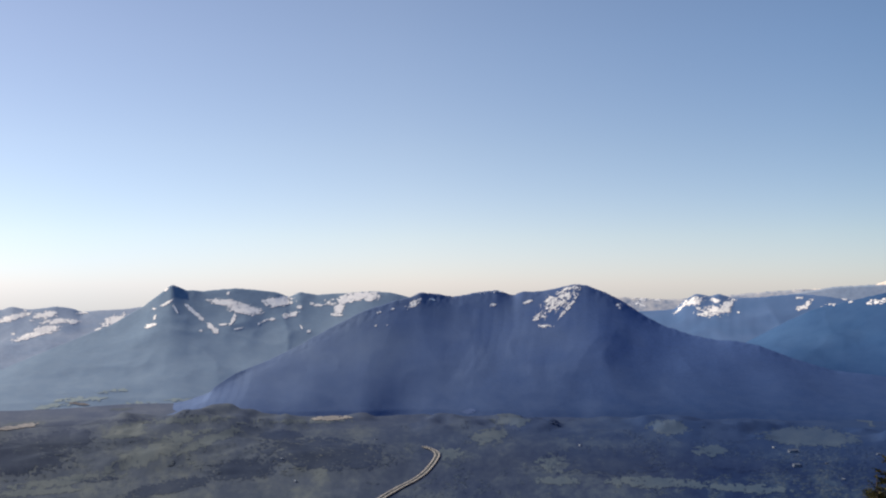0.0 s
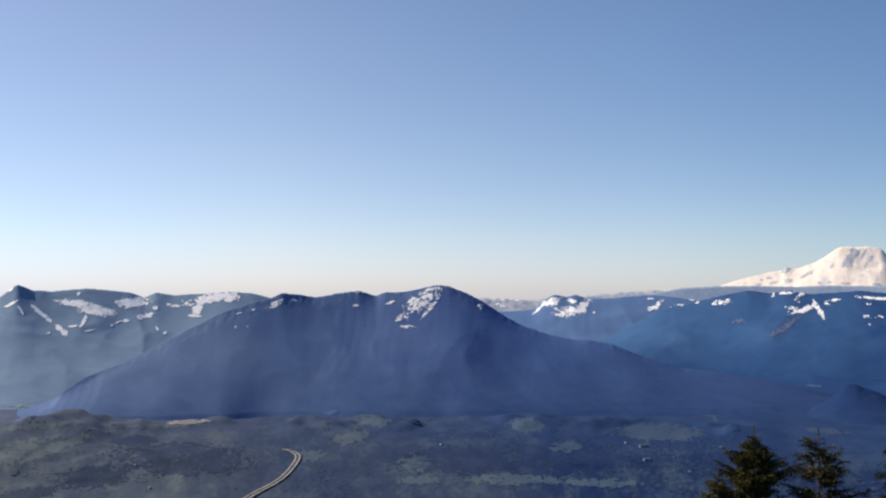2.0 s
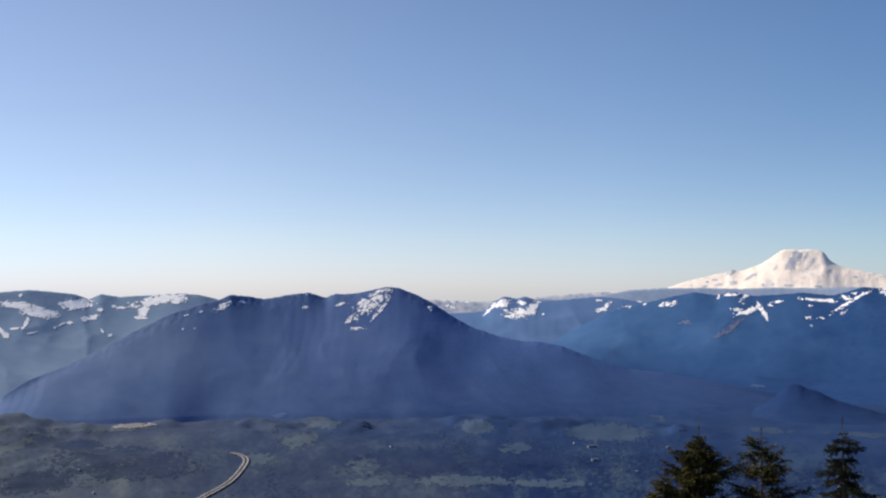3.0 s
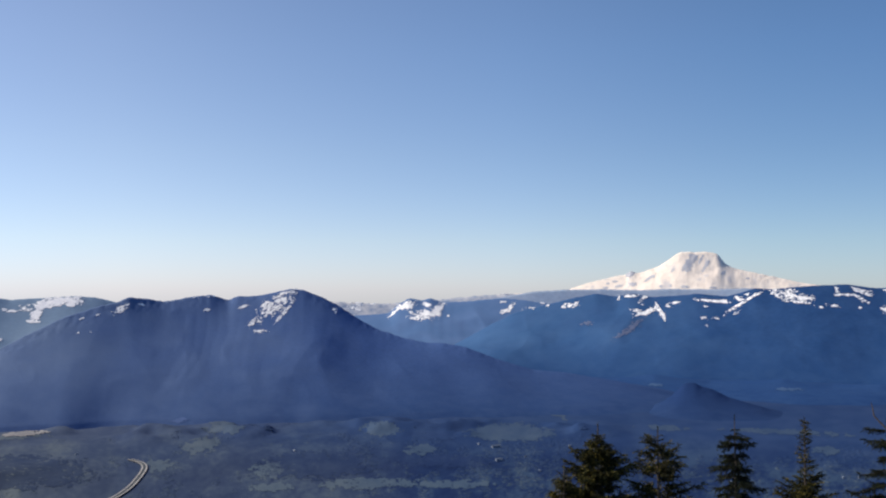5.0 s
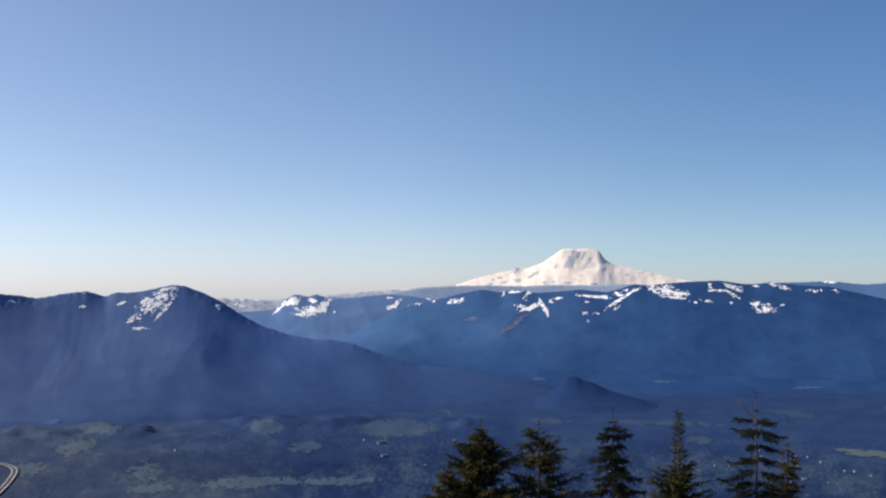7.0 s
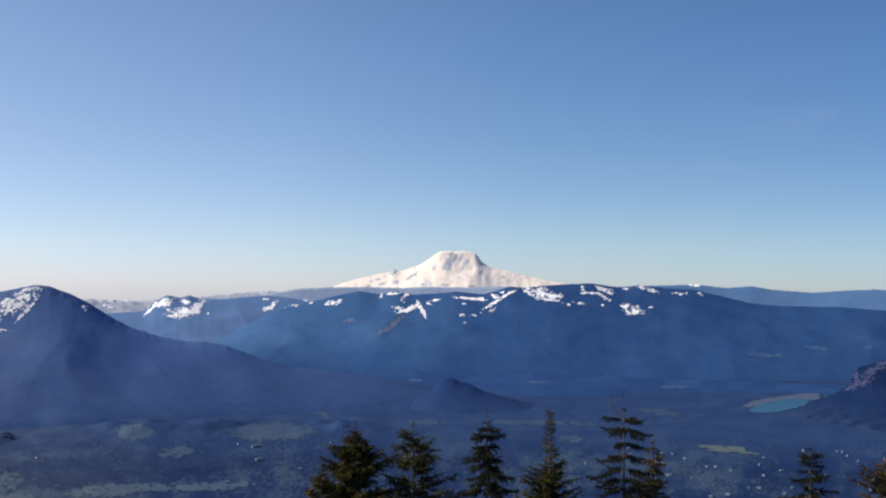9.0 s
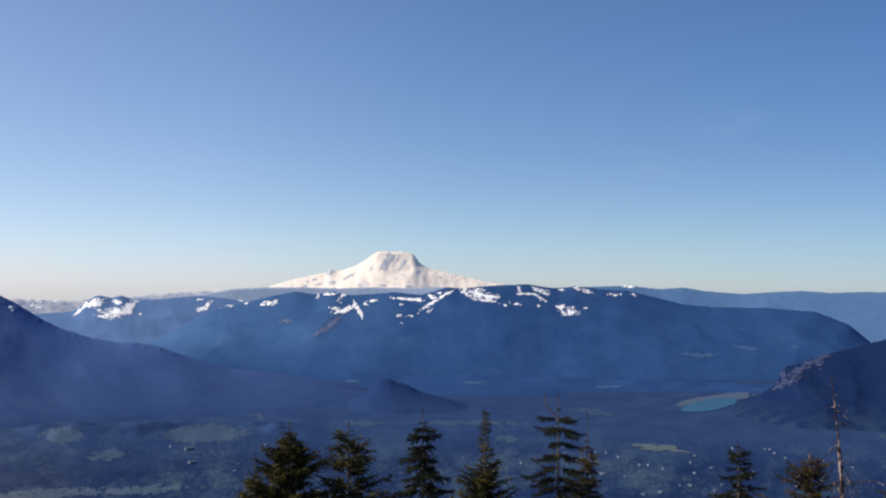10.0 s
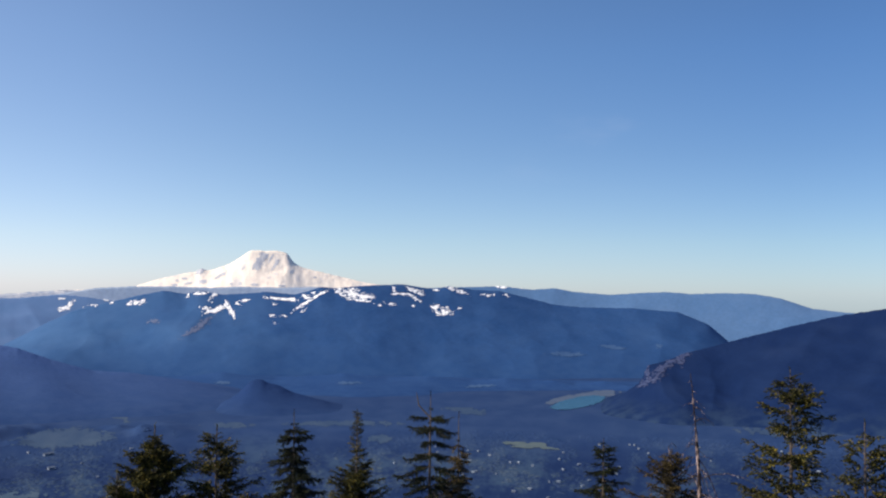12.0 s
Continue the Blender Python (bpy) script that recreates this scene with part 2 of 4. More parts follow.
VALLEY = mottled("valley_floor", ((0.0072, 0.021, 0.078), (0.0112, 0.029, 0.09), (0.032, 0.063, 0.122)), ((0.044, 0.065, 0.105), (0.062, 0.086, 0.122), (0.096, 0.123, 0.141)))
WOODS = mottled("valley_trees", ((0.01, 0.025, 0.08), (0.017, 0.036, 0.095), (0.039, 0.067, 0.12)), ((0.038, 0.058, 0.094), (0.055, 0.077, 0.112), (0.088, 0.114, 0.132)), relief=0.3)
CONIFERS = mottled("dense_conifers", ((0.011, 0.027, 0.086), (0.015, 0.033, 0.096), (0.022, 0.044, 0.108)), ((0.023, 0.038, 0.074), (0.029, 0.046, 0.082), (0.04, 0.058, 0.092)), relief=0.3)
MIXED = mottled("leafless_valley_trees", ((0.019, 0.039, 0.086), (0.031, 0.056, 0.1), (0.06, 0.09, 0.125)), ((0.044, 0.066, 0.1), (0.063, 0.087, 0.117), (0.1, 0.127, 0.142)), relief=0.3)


def plain(name, c1, c2, scale, rough=0.85, relief=0.0, specular=0.3):
    m, n, l, b = material(name, rough, specular)
    f = noise_of(n, l, scale, 6)
    l.new(ramp(n, l, f, [(0.32, c1), (0.68, c2)]), b.inputs["Base Color"])
    if relief:
        bump(n, l, b, f, relief)
    return m


SUMMIT = plain("summit_heath_and_stones", (0.05, 0.06, 0.03), (0.16, 0.15, 0.12), 1.3, relief=0.15)
GRASS = mottled("pasture_grass", ((0.04, 0.073, 0.128), (0.05, 0.085, 0.137), (0.062, 0.098, 0.143)), ((0.072, 0.099, 0.123), (0.088, 0.116, 0.137), (0.106, 0.134, 0.147)), far_haze=0.35)
# far grass, shore and rock: haze painted in as a shift to blue
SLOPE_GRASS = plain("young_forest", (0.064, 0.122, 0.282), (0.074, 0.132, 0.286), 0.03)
BRIGHT_GRASS = plain("bright_meadow_grass", (0.058, 0.093, 0.115), (0.084, 0.12, 0.128), 0.05)
GRAVEL = plain("gravel", (0.12, 0.13, 0.15), (0.26, 0.27, 0.28), 0.08)
CONCRETE = plain("pale_concrete", (0.25, 0.26, 0.27), (0.4, 0.4, 0.39), 0.1)
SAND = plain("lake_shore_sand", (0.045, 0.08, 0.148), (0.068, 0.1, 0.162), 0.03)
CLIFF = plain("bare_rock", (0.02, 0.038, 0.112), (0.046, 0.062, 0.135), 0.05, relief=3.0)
BARK = plain("conifer_bark", (0.05, 0.04, 0.032), (0.12, 0.1, 0.085), 9.0, relief=0.02)


def dead_wood():
    m, n, l, b = material("weathered_dead_wood", 0.75, 0.2)
    f = noise_of(n, l, 9.0, 5, stretch=(1, 1, 0.35))
    l.new(ramp(n, l, f, [(0.5, (0.02, 0.014, 0.014)), (0.66, (0.4, 0.32, 0.31))]), b.inputs["Base Color"])
    bump(n, l, b, f, 0.02)
    return m


DEAD_WOOD = dead_wood()
# meadow and clearings on the slopes, blue from painted haze
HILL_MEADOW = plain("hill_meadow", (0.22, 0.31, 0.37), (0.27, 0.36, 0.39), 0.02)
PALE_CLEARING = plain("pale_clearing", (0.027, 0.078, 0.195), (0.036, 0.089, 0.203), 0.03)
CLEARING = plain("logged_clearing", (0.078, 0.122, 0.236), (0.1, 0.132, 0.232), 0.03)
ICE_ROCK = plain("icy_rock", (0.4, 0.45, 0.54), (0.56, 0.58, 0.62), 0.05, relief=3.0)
# the farthest rock and snow, paled by haze in the colour
DISTANT = plain("hazed_snowy_rock", (0.22, 0.3, 0.44), (0.55, 0.58, 0.62), 0.035)
ROOF = plain("roof_shingle", (0.07, 0.105, 0.17), (0.17, 0.22, 0.29), 0.05)
WALL = plain("painted_siding", (0.08, 0.115, 0.18), (0.24, 0.29, 0.36), 0.05)


def needle_material(name, shade, middle, lit_tone):
    m, n, l, b = material(name, 0.7, 0.12)
    geo = n.new("ShaderNodeNewGeometry")
    # warm light and bluish dark clumps imitate sunlit and shaded foliage
    c = ramp(n, l, geo.outputs["Random Per Island"], [(0.0, shade), (0.6, middle), (1.0, lit_tone)])
    l.new(mix(n, l, 0.8, c, ramp(n, l, noise_of(n, l, 1.1, 3), [(0.38, (0.25, 0.3, 0.34)), (0.62, (1.7, 1.6, 1.3))]), "MULTIPLY"), b.inputs["Base Color"])
    return m


OLIVE = needle_material("olive_needles", (0.006, 0.01, 0.005), (0.02, 0.024, 0.009), (0.13, 0.115, 0.03))
DEEP_GREEN = needle_material("deep_green_needles", (0.003, 0.006, 0.005), (0.007, 0.012, 0.008), (0.032, 0.038, 0.018))
BROWNISH = needle_material("brownish_needles", (0.008, 0.009, 0.006), (0.022, 0.02, 0.01), (0.12, 0.088, 0.036))


def water_material():
    m, n, l, b = material("lake_water", 0.12, 0.5)
    b.inputs["Base Color"].default_value = (0.045, 0.15, 0.225, 1)
    bump(n, l, b, noise_of(n, l, 0.5, 3), 0.05, 0.2)
    return m


WATER = water_material()


# ---- relief ----
def lattice(ix, iy, seed):
    h = (ix.astype(np.int64) * 374761393 + iy.astype(np.int64) * 668265263 + seed * 1442695041) & 0xFFFFFFFF
    h = ((h ^ (h >> 13)) * 1274126177) & 0xFFFFFFFF
    return ((h ^ (h >> 16)) & 0xFFFFFF) / float(0xFFFFFF)


def smooth_noise(x, y, seed):
    ix, iy = np.floor(x), np.floor(y)
    fx, fy = x - ix, y - iy
    fx, fy = fx * fx * (3 - 2 * fx), fy * fy * (3 - 2 * fy)
    a, b = lattice(ix, iy, seed), lattice(ix + 1, iy, seed)
    c, d = lattice(ix, iy + 1, seed), lattice(ix + 1, iy + 1, seed)
    return (a * (1 - fx) + b * fx) * (1 - fy) + (c * (1 - fx) + d * fx) * fy


def fbm(x, y, seed, octaves=4):
    total, amp, norm = 0.0, 1.0, 0.0
    for o in range(octaves):
        total = total + amp * smooth_noise(x * 2 ** o, y * 2 ** o, seed + o)
        norm += amp
        amp *= 0.5
    return total / norm


def ridged(x, y, seed, octaves=4):
    total, amp, norm = 0.0, 1.0, 0.0
    for o in range(octaves):
        total = total + amp * (1 - np.abs(2 * smooth_noise(x * 2 ** o, y * 2 ** o, seed + o) - 1))
        norm += amp
        amp *= 0.5
    return total / norm


def valley_height(bearing, r):
    """The one ground: a steep wooded summit slope that falls to the valley floor."""
    z = np.interp(r, [0, 1.2, 3, 10, 30, 60, 150, 400, 700, 950], [298.4, 298.4, 297.6, 293.5, 282.0, 268.0, 218.0, 84.0, 14.0, 0.0])
    x, y = r * np.sin(np.radians(bearing)), r * np.cos(np.radians(bearing))
    rough = np.clip((r - 3) / 60, 0, 1) * np.where(r < 900, 1.0, 0.0)
    z = z + rough * 3.0 * (fbm(x / 40, y / 40, 5) - 0.5)
    low = np.clip((r - 1000) / 300, 0, 1)
    left = np.clip((-2 - bearing) / 8, 0, 1) * np.clip((2350 - r) / 300, 0, 1)
    z = z + low * (4 * (fbm(x / 180, y / 180, 9) - 0.5) + left * 70 * np.clip(fbm(x / 240, y / 240, 21) - 0.42, 0, 1))
    brow = np.exp(-((r - 2130) / 120) ** 2) * np.clip((bearing + 21) / 3, 0, 1) * np.clip((28 - bearing) / 4, 0, 1) * np.clip((np.abs(bearing + 6.9) - 1) / 1.5, 0, 1)
    z = z + brow * (70 * np.clip(fbm(bearing / 2.6, r / 160, 33, 3) - 0.44, 0, 1) + 10 * np.clip((-10.5 - bearing) / 2.5, 0, 1))
    basin = np.exp(-(((bearing - 49.8) / 3.4) ** 2 + ((r - 2650) / 340) ** 2) ** 2)
    return z * (1 - basin) + 1.0 * basin


def cut_over(bearing, r):
    """True in the brush and cut woodland on the valley's one side."""
    x, y = r * np.sin(np.radians(bearing)), r * np.cos(np.radians(bearing))
    b = (bearing + 180) % 360 - 180
    return (b + 44 * (fbm(x / 260, y / 260, 16, 5) - 0.5) < 4) & (b > -60)


class Range:
    """A mountain range swept along its crest: knots (bearing, crest height), the crest's distance and the foot's."""

    def __init__(self, crest, away, foot, seed, spur=30.0, back=380.0, fine=2.0, power=1.12):
        self.crest, self.away, self.foot = crest, away, foot
        self.seed, self.spur, self.back, self.fine, self.power = seed, spur, back, fine, power

    bowl = None
    wander = 140
    spread = 2.4
    skew = 0.0
    top = 3

    def line(self, bearing):
        b = np.asarray(bearing, float)
        knots = list(zip(*self.crest))
        z = sum(np.interp(b + s, *knots) for s in (-0.12, 0.0, 0.12)) / 3
        wide = sum(np.interp(b + s, *knots) for s in np.linspace(-self.spread, self.spread, 9)) / 9
        foot = sum(np.interp(b + s, *zip(*self.foot)) for s in np.linspace(-4, 4, 9)) / 9 + self.wander * (fbm(b * 0.2, b * 0 + 3.3, self.seed + 70, 2) - 0.5)
        away = sum(np.interp(b + s, *zip(*self.away)) for s in np.linspace(-4, 4, 9)) / 9
        return z, wide, away, foot

    def height(self, bearing, r):
        zc, wide, rc, rf = self.line(bearing)
        u = np.clip((r - rf) / (rc - rf), 0, 1)
        v = np.clip((r - rc) / self.back, 0, 1)
        x, y = r * np.sin(np.radians(bearing)), r * np.cos(np.radians(bearing))
        flank = wide
        if self.skew:
            # the ribs run down aslant and wander
            flank = self.line(bearing + self.skew * (1 - u) * (0.5 + 4 * (fbm(x / 330, y / 330, self.seed + 30, 3) - 0.5)))[1]
        front = u ** self.power * (flank + (zc - flank) * u ** self.top)
        rear = (1 - v ** 1.1) * (zc + (wide - zc) * v ** 0.5)
        wx, wy = 90 * (fbm(x / 240, y / 240, self.seed + 5) - 0.5), 90 * (fbm(x / 240, y / 240, self.seed + 9) - 0.5)
        arc = np.radians(bearing) * rc + (r - rc) * 0.45 * np.sin(np.radians(bearing) * 11 + self.seed) + 2.2 * wx
        spurs = ridged(arc / 400, r / 620, self.seed, 2)
        knobs = ridged((x + wx) / 260, (y + wy) / 260, self.seed + 20, 3)
        env = np.where(r < rc, 4 * u * (1 - u), 1.5 * v * (1 - v))
        tall = np.clip(wide / 200, 0.03, 1)
        near = np.exp(-((r - rc) / 45) ** 2)
        z = np.where(r < rc, front, rear) + self.spur * tall * env * (1.5 * (spurs - 0.6) + 0.9 * (knobs - 0.6))
        z = z + near * self.fine * tall * 2 * (fbm(x / 9, y / 9, self.seed + 50, 4) - 0.5)
        if self.bowl:
            b0, r0, db, dr, deep = self.bowl
            t = ((bearing - b0) / db) ** 2 + ((r - r0) / dr) ** 2
            z = z - deep * np.exp(-t * t) * (0.8 + 0.5 * ridged(np.asarray(bearing) * 2.4, r / 90, self.seed + 3, 3))
        return z - 5.0 * (1 - np.clip(z / 12, 0, 1))


def grid_mesh(name, bearings, rows, height, mat, smooth=True):
    """A sheet over bearings x rows, where rows(bearing, i) gives the distance."""
    B = np.array(bearings)
    R = np.array(rows)
    if R.ndim == 1:
        R = np.repeat(R[:, None], len(B), axis=1)
    BB = np.repeat(B[None, :], R.shape[0], axis=0)
    Z = height(BB, R)
    X, Y = R * np.sin(np.radians(BB)), R * np.cos(np.radians(BB))
    co = np.stack([X, Y, Z], -1).reshape(-1, 3)
    nr, nc = R.shape
    i = (np.arange(nr - 1)[:, None] * nc + np.arange(nc - 1)[None, :]).ravel()
    quads = np.stack([i, i + 1, i + nc + 1, i + nc], -1)
    return sheet(name, co, quads, mat, smooth)


def sheet(name, co, faces, mat, smooth=True):
    me = bpy.data.meshes.new(name)
    k = faces.shape[1]
    me.vertices.add(len(co))
    me.vertices.foreach_set("co", np.asarray(co, np.float32).ravel())
    me.loops.add(faces.size)
    me.loops.foreach_set("vertex_index", faces.astype(np.int32).ravel())
    me.polygons.add(len(faces))
    me.polygons.foreach_set("loop_start", np.arange(0, faces.size, k, dtype=np.int32))
    me.polygons.foreach_set("use_smooth", np.full(len(faces), smooth))
    me.update(calc_edges=True)
    me.validate()
    me.materials.append(mat)
    return me


def part(name, data, parent=None, label=""):
    ob = new(name, data)
    ob.parent = parent
    return tagged(ob, label)


def range_object(name, rg, b0, b1, step, rows_front, rows_back, mat, label):
    B = np.arange(b0, b1, step)
    zc, wide, rc, rf = rg.line(B)
    u = np.concatenate([np.linspace(0, 1, rows_front), 1 + np.linspace(0, 1, rows_back + 1)[1:] ** 1.2])[:, None]
    R = np.where(u <= 1, rf + (rc - rf) * u, rc + rg.back * (u - 1))
    me = grid_mesh(name, B, R, rg.height, mat)
    return tagged(new(name, me), label, "mountain", "mountain ranges")


# ---- the ground: one sheet ----
view = np.arange(-30, 74, 0.25)
bearings = np.concatenate([view, np.arange(74, 330.1, 4.0)])
rows = np.concatenate([[0.0, 0.6, 1.2, 2, 3, 4.5, 6.5, 10, 15, 20, 25, 30, 36, 43, 50, 60, 75, 95, 120, 150, 190, 240, 300, 360, 420, 500, 580, 660, 740, 820, 900],
                       np.arange(960, 2800, 11.0), np.arange(2800, 4950, 60.0)])
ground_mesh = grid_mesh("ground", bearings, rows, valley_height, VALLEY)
ground_mesh.materials.append(SUMMIT)
mid_b, mid_r = np.meshgrid((bearings[1:] + bearings[:-1]) / 2, (rows[1:] + rows[:-1]) / 2)
gx, gy = mid_r * np.sin(np.radians(mid_b)), mid_r * np.cos(np.radians(mid_b))
slot = np.where(mid_r + 500 * (fbm(gx / 120, gy / 120, 15) - 0.5) < 820, 1, 0)
ground_mesh.polygons.foreach_set("material_index", slot.ravel().astype(np.int32))
ground = tagged(new("ground", ground_mesh), "wooded green valley floor below a steep summit slope", "ground", kind="structure")

# ---- the mountains ----
FRONT = Range([(-20, 0), (-14.5, 0), (-13.85, 12), (-13.4, 52), (-12.2, 84), (-10.2, 113), (-8.3, 150), (-6.8, 186), (-4.7, 232), (-2.8, 260), (-1.9, 268), (-1.3, 281), (0.0, 274), (0.6, 269), (1.9, 279), (3.2, 287), (4.2, 271), (4.6, 282), (5.8, 283), (6.9, 294), (7.8, 303), (8.5, 299), (9.6, 279), (10.6, 254), (11.7, 219), (12.7, 192), (14.3, 167), (15.7, 153), (16.7, 152), (18.1, 140), (19.8, 109), (22.0, 78), (23.8, 72), (27.1, 47), (29.2, 23), (31, 0), (33, 0), (34.5, 0), (42, 0)], [(-16, 2310), (-8, 2520), (8, 2740), (17, 2690), (30, 2740), (38, 2800)], [(-16, 2220), (-8, 2240), (8, 2200), (17, 2220), (24, 2330), (38, 2480)], 3, 10, 420, power=1.08)
LEFT = Range([(-30, 0), (-24.6, 70), (-22.8, 105), (-20.9, 141), (-19.0, 179), (-17.3, 231), (-16.5, 265), (-15.95, 289), (-15.68, 304), (-15.4, 296), (-14.9, 285), (-13.9, 281), (-12.1, 291), (-11.0, 285),
              (-9.8, 277), (-9.0, 260), (-8.4, 278), (-7.5, 268), (-6.4, 272), (-5.6, 274), (-4.1, 280), (-3.0, 274), (-2.1, 261), (2, 200)],
             [(-30, 2700), (-26, 2800), (-16, 3200), (0, 3350)], [(-30, 2450), (-20, 2520), (0, 2650)], 11, 17, 420)
FAR_LEFT = Range([(-32, 190), (-24.6, 199), (-24.0, 214), (-23.3, 200), (-22.6, 204), (-21.9, 213), (-20.9, 203), (-20.5, 188), (-19.6, 194), (-18.3, 198), (-17.3, 208), (-14, 170)],
                 [(-32, 4300), (-14, 4350)], [(-32, 3700), (-14, 3700)], 17, 18, 350)
MIDDLE = Range([(8, 160), (11.9, 186), (13.5, 194), (14.0, 235), (14.7, 263), (15.5, 251), (15.9, 264), (16.7, 243), (18.1, 248), (19.8, 261), (21.7, 267), (23.0, 263), (24.6, 256), (30, 220)],
               [(8, 4380), (30, 4450)], [(8, 3800), (30, 3900)], 23, 16, 150)
FAR_SNOW = Range([(6, 225), (10.4, 246), (11.1, 240), (13.1, 234), (14.7, 240), (18.3, 270), (19.8, 278), (20.4, 283), (21.5, 279), (23.2, 286), (26, 280)],
                 [(6, 4640), (26, 4660)], [(6, 4330), (26, 4330)], 29, 5, 120, 3.0)
BROAD = Range([(13, 0), (17, 67), (19.6, 165), (20.9, 208), (22.6, 238), (24.3, 268), (25.7, 287), (26.8, 275), (27.8, 287), (28.9, 273), (30.2, 279), (31.4, 287), (33.0, 277), (33.8, 290), (34.6, 308), (35.4, 303), (37.0, 314), (38.1, 318), (39.4, 322), (40.3, 312), (41.3, 305), (42.1, 317), (43.6, 304), (45.1, 300), (46.6, 276), (48.3, 247), (49.9, 237), (52.8, 235), (55.4, 222), (57.1, 174), (58.2, 106), (58.8, 61), (60, 0), (64, 0)], [(17, 3900), (26, 3850), (34, 3720), (42, 3860), (52, 4040), (60, 4150)], [(17, 3420), (34, 3200), (46, 3330), (60, 3560)], 31, 15, 200)
FAR_RIGHT = Range([(38, 300), (42.4, 315), (45.3, 322), (47.0, 307), (48.3, 316), (49.5, 300), (51.6, 288), (53.6, 300), (54.8, 304), (56.2, 296), (57.9, 302), (59.6, 300), (61.0, 282),
                   (62.7, 238), (64.5, 223), (66.1, 221), (75, 215)], [(38, 4560), (75, 4480)], [(38, 4200), (75, 4150)], 37, 22, 250)
RIGHT = Range([(45, 0), (50.3, 0), (51.2, 4), (52.0, 32), (52.7, 52), (53.4, 73), (53.7, 112), (54.8, 124), (56.0, 144), (57.3, 159), (58.2, 171), (61.6, 215), (64.5, 249), (66.3, 264), (72, 300), (78, 240)],
              [(50, 2440), (54, 2560), (60, 2760), (78, 2860)], [(50, 2360), (56, 2260), (78, 2260)], 43, 34, 420)
PEAK = Range([(20, 280), (22.6, 287), (23.7, 292), (25.3, 336), (27.0, 370), (27.45, 372), (27.65, 394), (27.9, 384), (28.2, 381), (29.2, 409), (30.0, 452), (30.45, 478), (31.0, 480), (31.3, 476), (31.9, 482), (32.6, 470), (32.9, 427), (33.4, 403),
              (34.4, 384), (36.2, 351), (37.0, 335), (38.9, 313), (43, 290)], [(20, 4680), (43, 4680)], [(20, 4380), (31, 4330), (43, 4380)], 47, 34, 200, 2.0, 0.95)
HAZY = Range([(19, 250), (22, 293), (24, 302), (26, 304), (28, 300), (30, 306), (32, 303), (34, 308), (36, 304), (38, 300), (40, 285), (43, 250)], [(19, 4425), (43, 4425)], [(19, 4200), (43, 4200)], 67, 6, 100, 2.5)
PEAK.bowl = (31.8, 4638, 0.8, 32, 11.0)
PEAK.top = 5
KNOLL = Range([(24, 0), (28.6, 0), (29.4, 18), (30.0, 38), (30.55, 64), (30.8, 69), (31.2, 70), (31.6, 61), (32.3, 53), (33.1, 35), (34.2, 23), (35.2, 9), (36.5, 0), (40, 0)], [(28, 2500), (36, 2500)], [(28, 2330), (36, 2290)], 53, 40, 140, 4.0)
FOOTHILLS = Range([(16, 0), (20, 18), (23, 34), (26, 20), (29, 40), (32, 17), (36, 36), (38.5, 20), (41, 30), (43.5, 13), (45.5, 27), (47, 15), (48.3, 22), (49.6, 9), (51.2, 24), (53, 10), (55, 28), (58, 20), (64, 10), (66, 0)],
                  [(16, 3080), (40, 3060), (66, 3060)], [(16, 2780), (40, 2760), (46, 2900), (54, 2960), (66, 2900)], 59, 14, 330, 2.0)

FRONT.top, LEFT.top, MIDDLE.top = 8, 5, 5
FRONT.skew, LEFT.skew, BROAD.skew, LEFT.spread = 1.7, 1.3, 1.3, 1.2
FRONT.wander, RIGHT.spread, KNOLL.spread, FOOTHILLS.wander = 70, 0.5, 1.2, 420
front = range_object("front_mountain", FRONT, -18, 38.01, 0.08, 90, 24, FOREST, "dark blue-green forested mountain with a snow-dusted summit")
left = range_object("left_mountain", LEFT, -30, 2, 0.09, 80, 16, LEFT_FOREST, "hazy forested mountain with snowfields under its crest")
far_left = range_object("far_left_mountain", FAR_LEFT, -32, -14, 0.09, 60, 10, PALE_HAZED_FOREST, "distant pale ridge with patches of snow")
middle = range_object("middle_mountain", MIDDLE, 8, 30, 0.09, 50, 10, BLUE_HAZED_FOREST, "distant twin-topped hills with bright snow patches")
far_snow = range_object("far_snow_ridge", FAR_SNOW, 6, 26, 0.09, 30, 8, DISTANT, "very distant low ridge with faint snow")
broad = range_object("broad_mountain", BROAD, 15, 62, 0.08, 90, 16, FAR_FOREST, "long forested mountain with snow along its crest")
far_right = range_object("far_right_ridge", FAR_RIGHT, 38, 75, 0.1, 50, 10, BLUE_HAZED_FOREST, "distant smooth blue ridge")
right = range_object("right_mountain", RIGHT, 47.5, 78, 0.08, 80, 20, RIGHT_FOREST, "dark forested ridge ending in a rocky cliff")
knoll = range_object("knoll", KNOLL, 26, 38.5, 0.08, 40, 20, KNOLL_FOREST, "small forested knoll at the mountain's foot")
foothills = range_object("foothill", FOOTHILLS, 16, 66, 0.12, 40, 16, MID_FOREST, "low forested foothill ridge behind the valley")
hazy = range_object("hazy_ridge", HAZY, 19, 43, 0.09, 40, 8, PALE_HAZED_FOREST, "low blue forested ridge before the volcano")
volcano = range_object("snow_volcano", PEAK, 20, 43, 0.06, 110, 20, VOLCANO, "great white snow-covered volcano above the ridges")


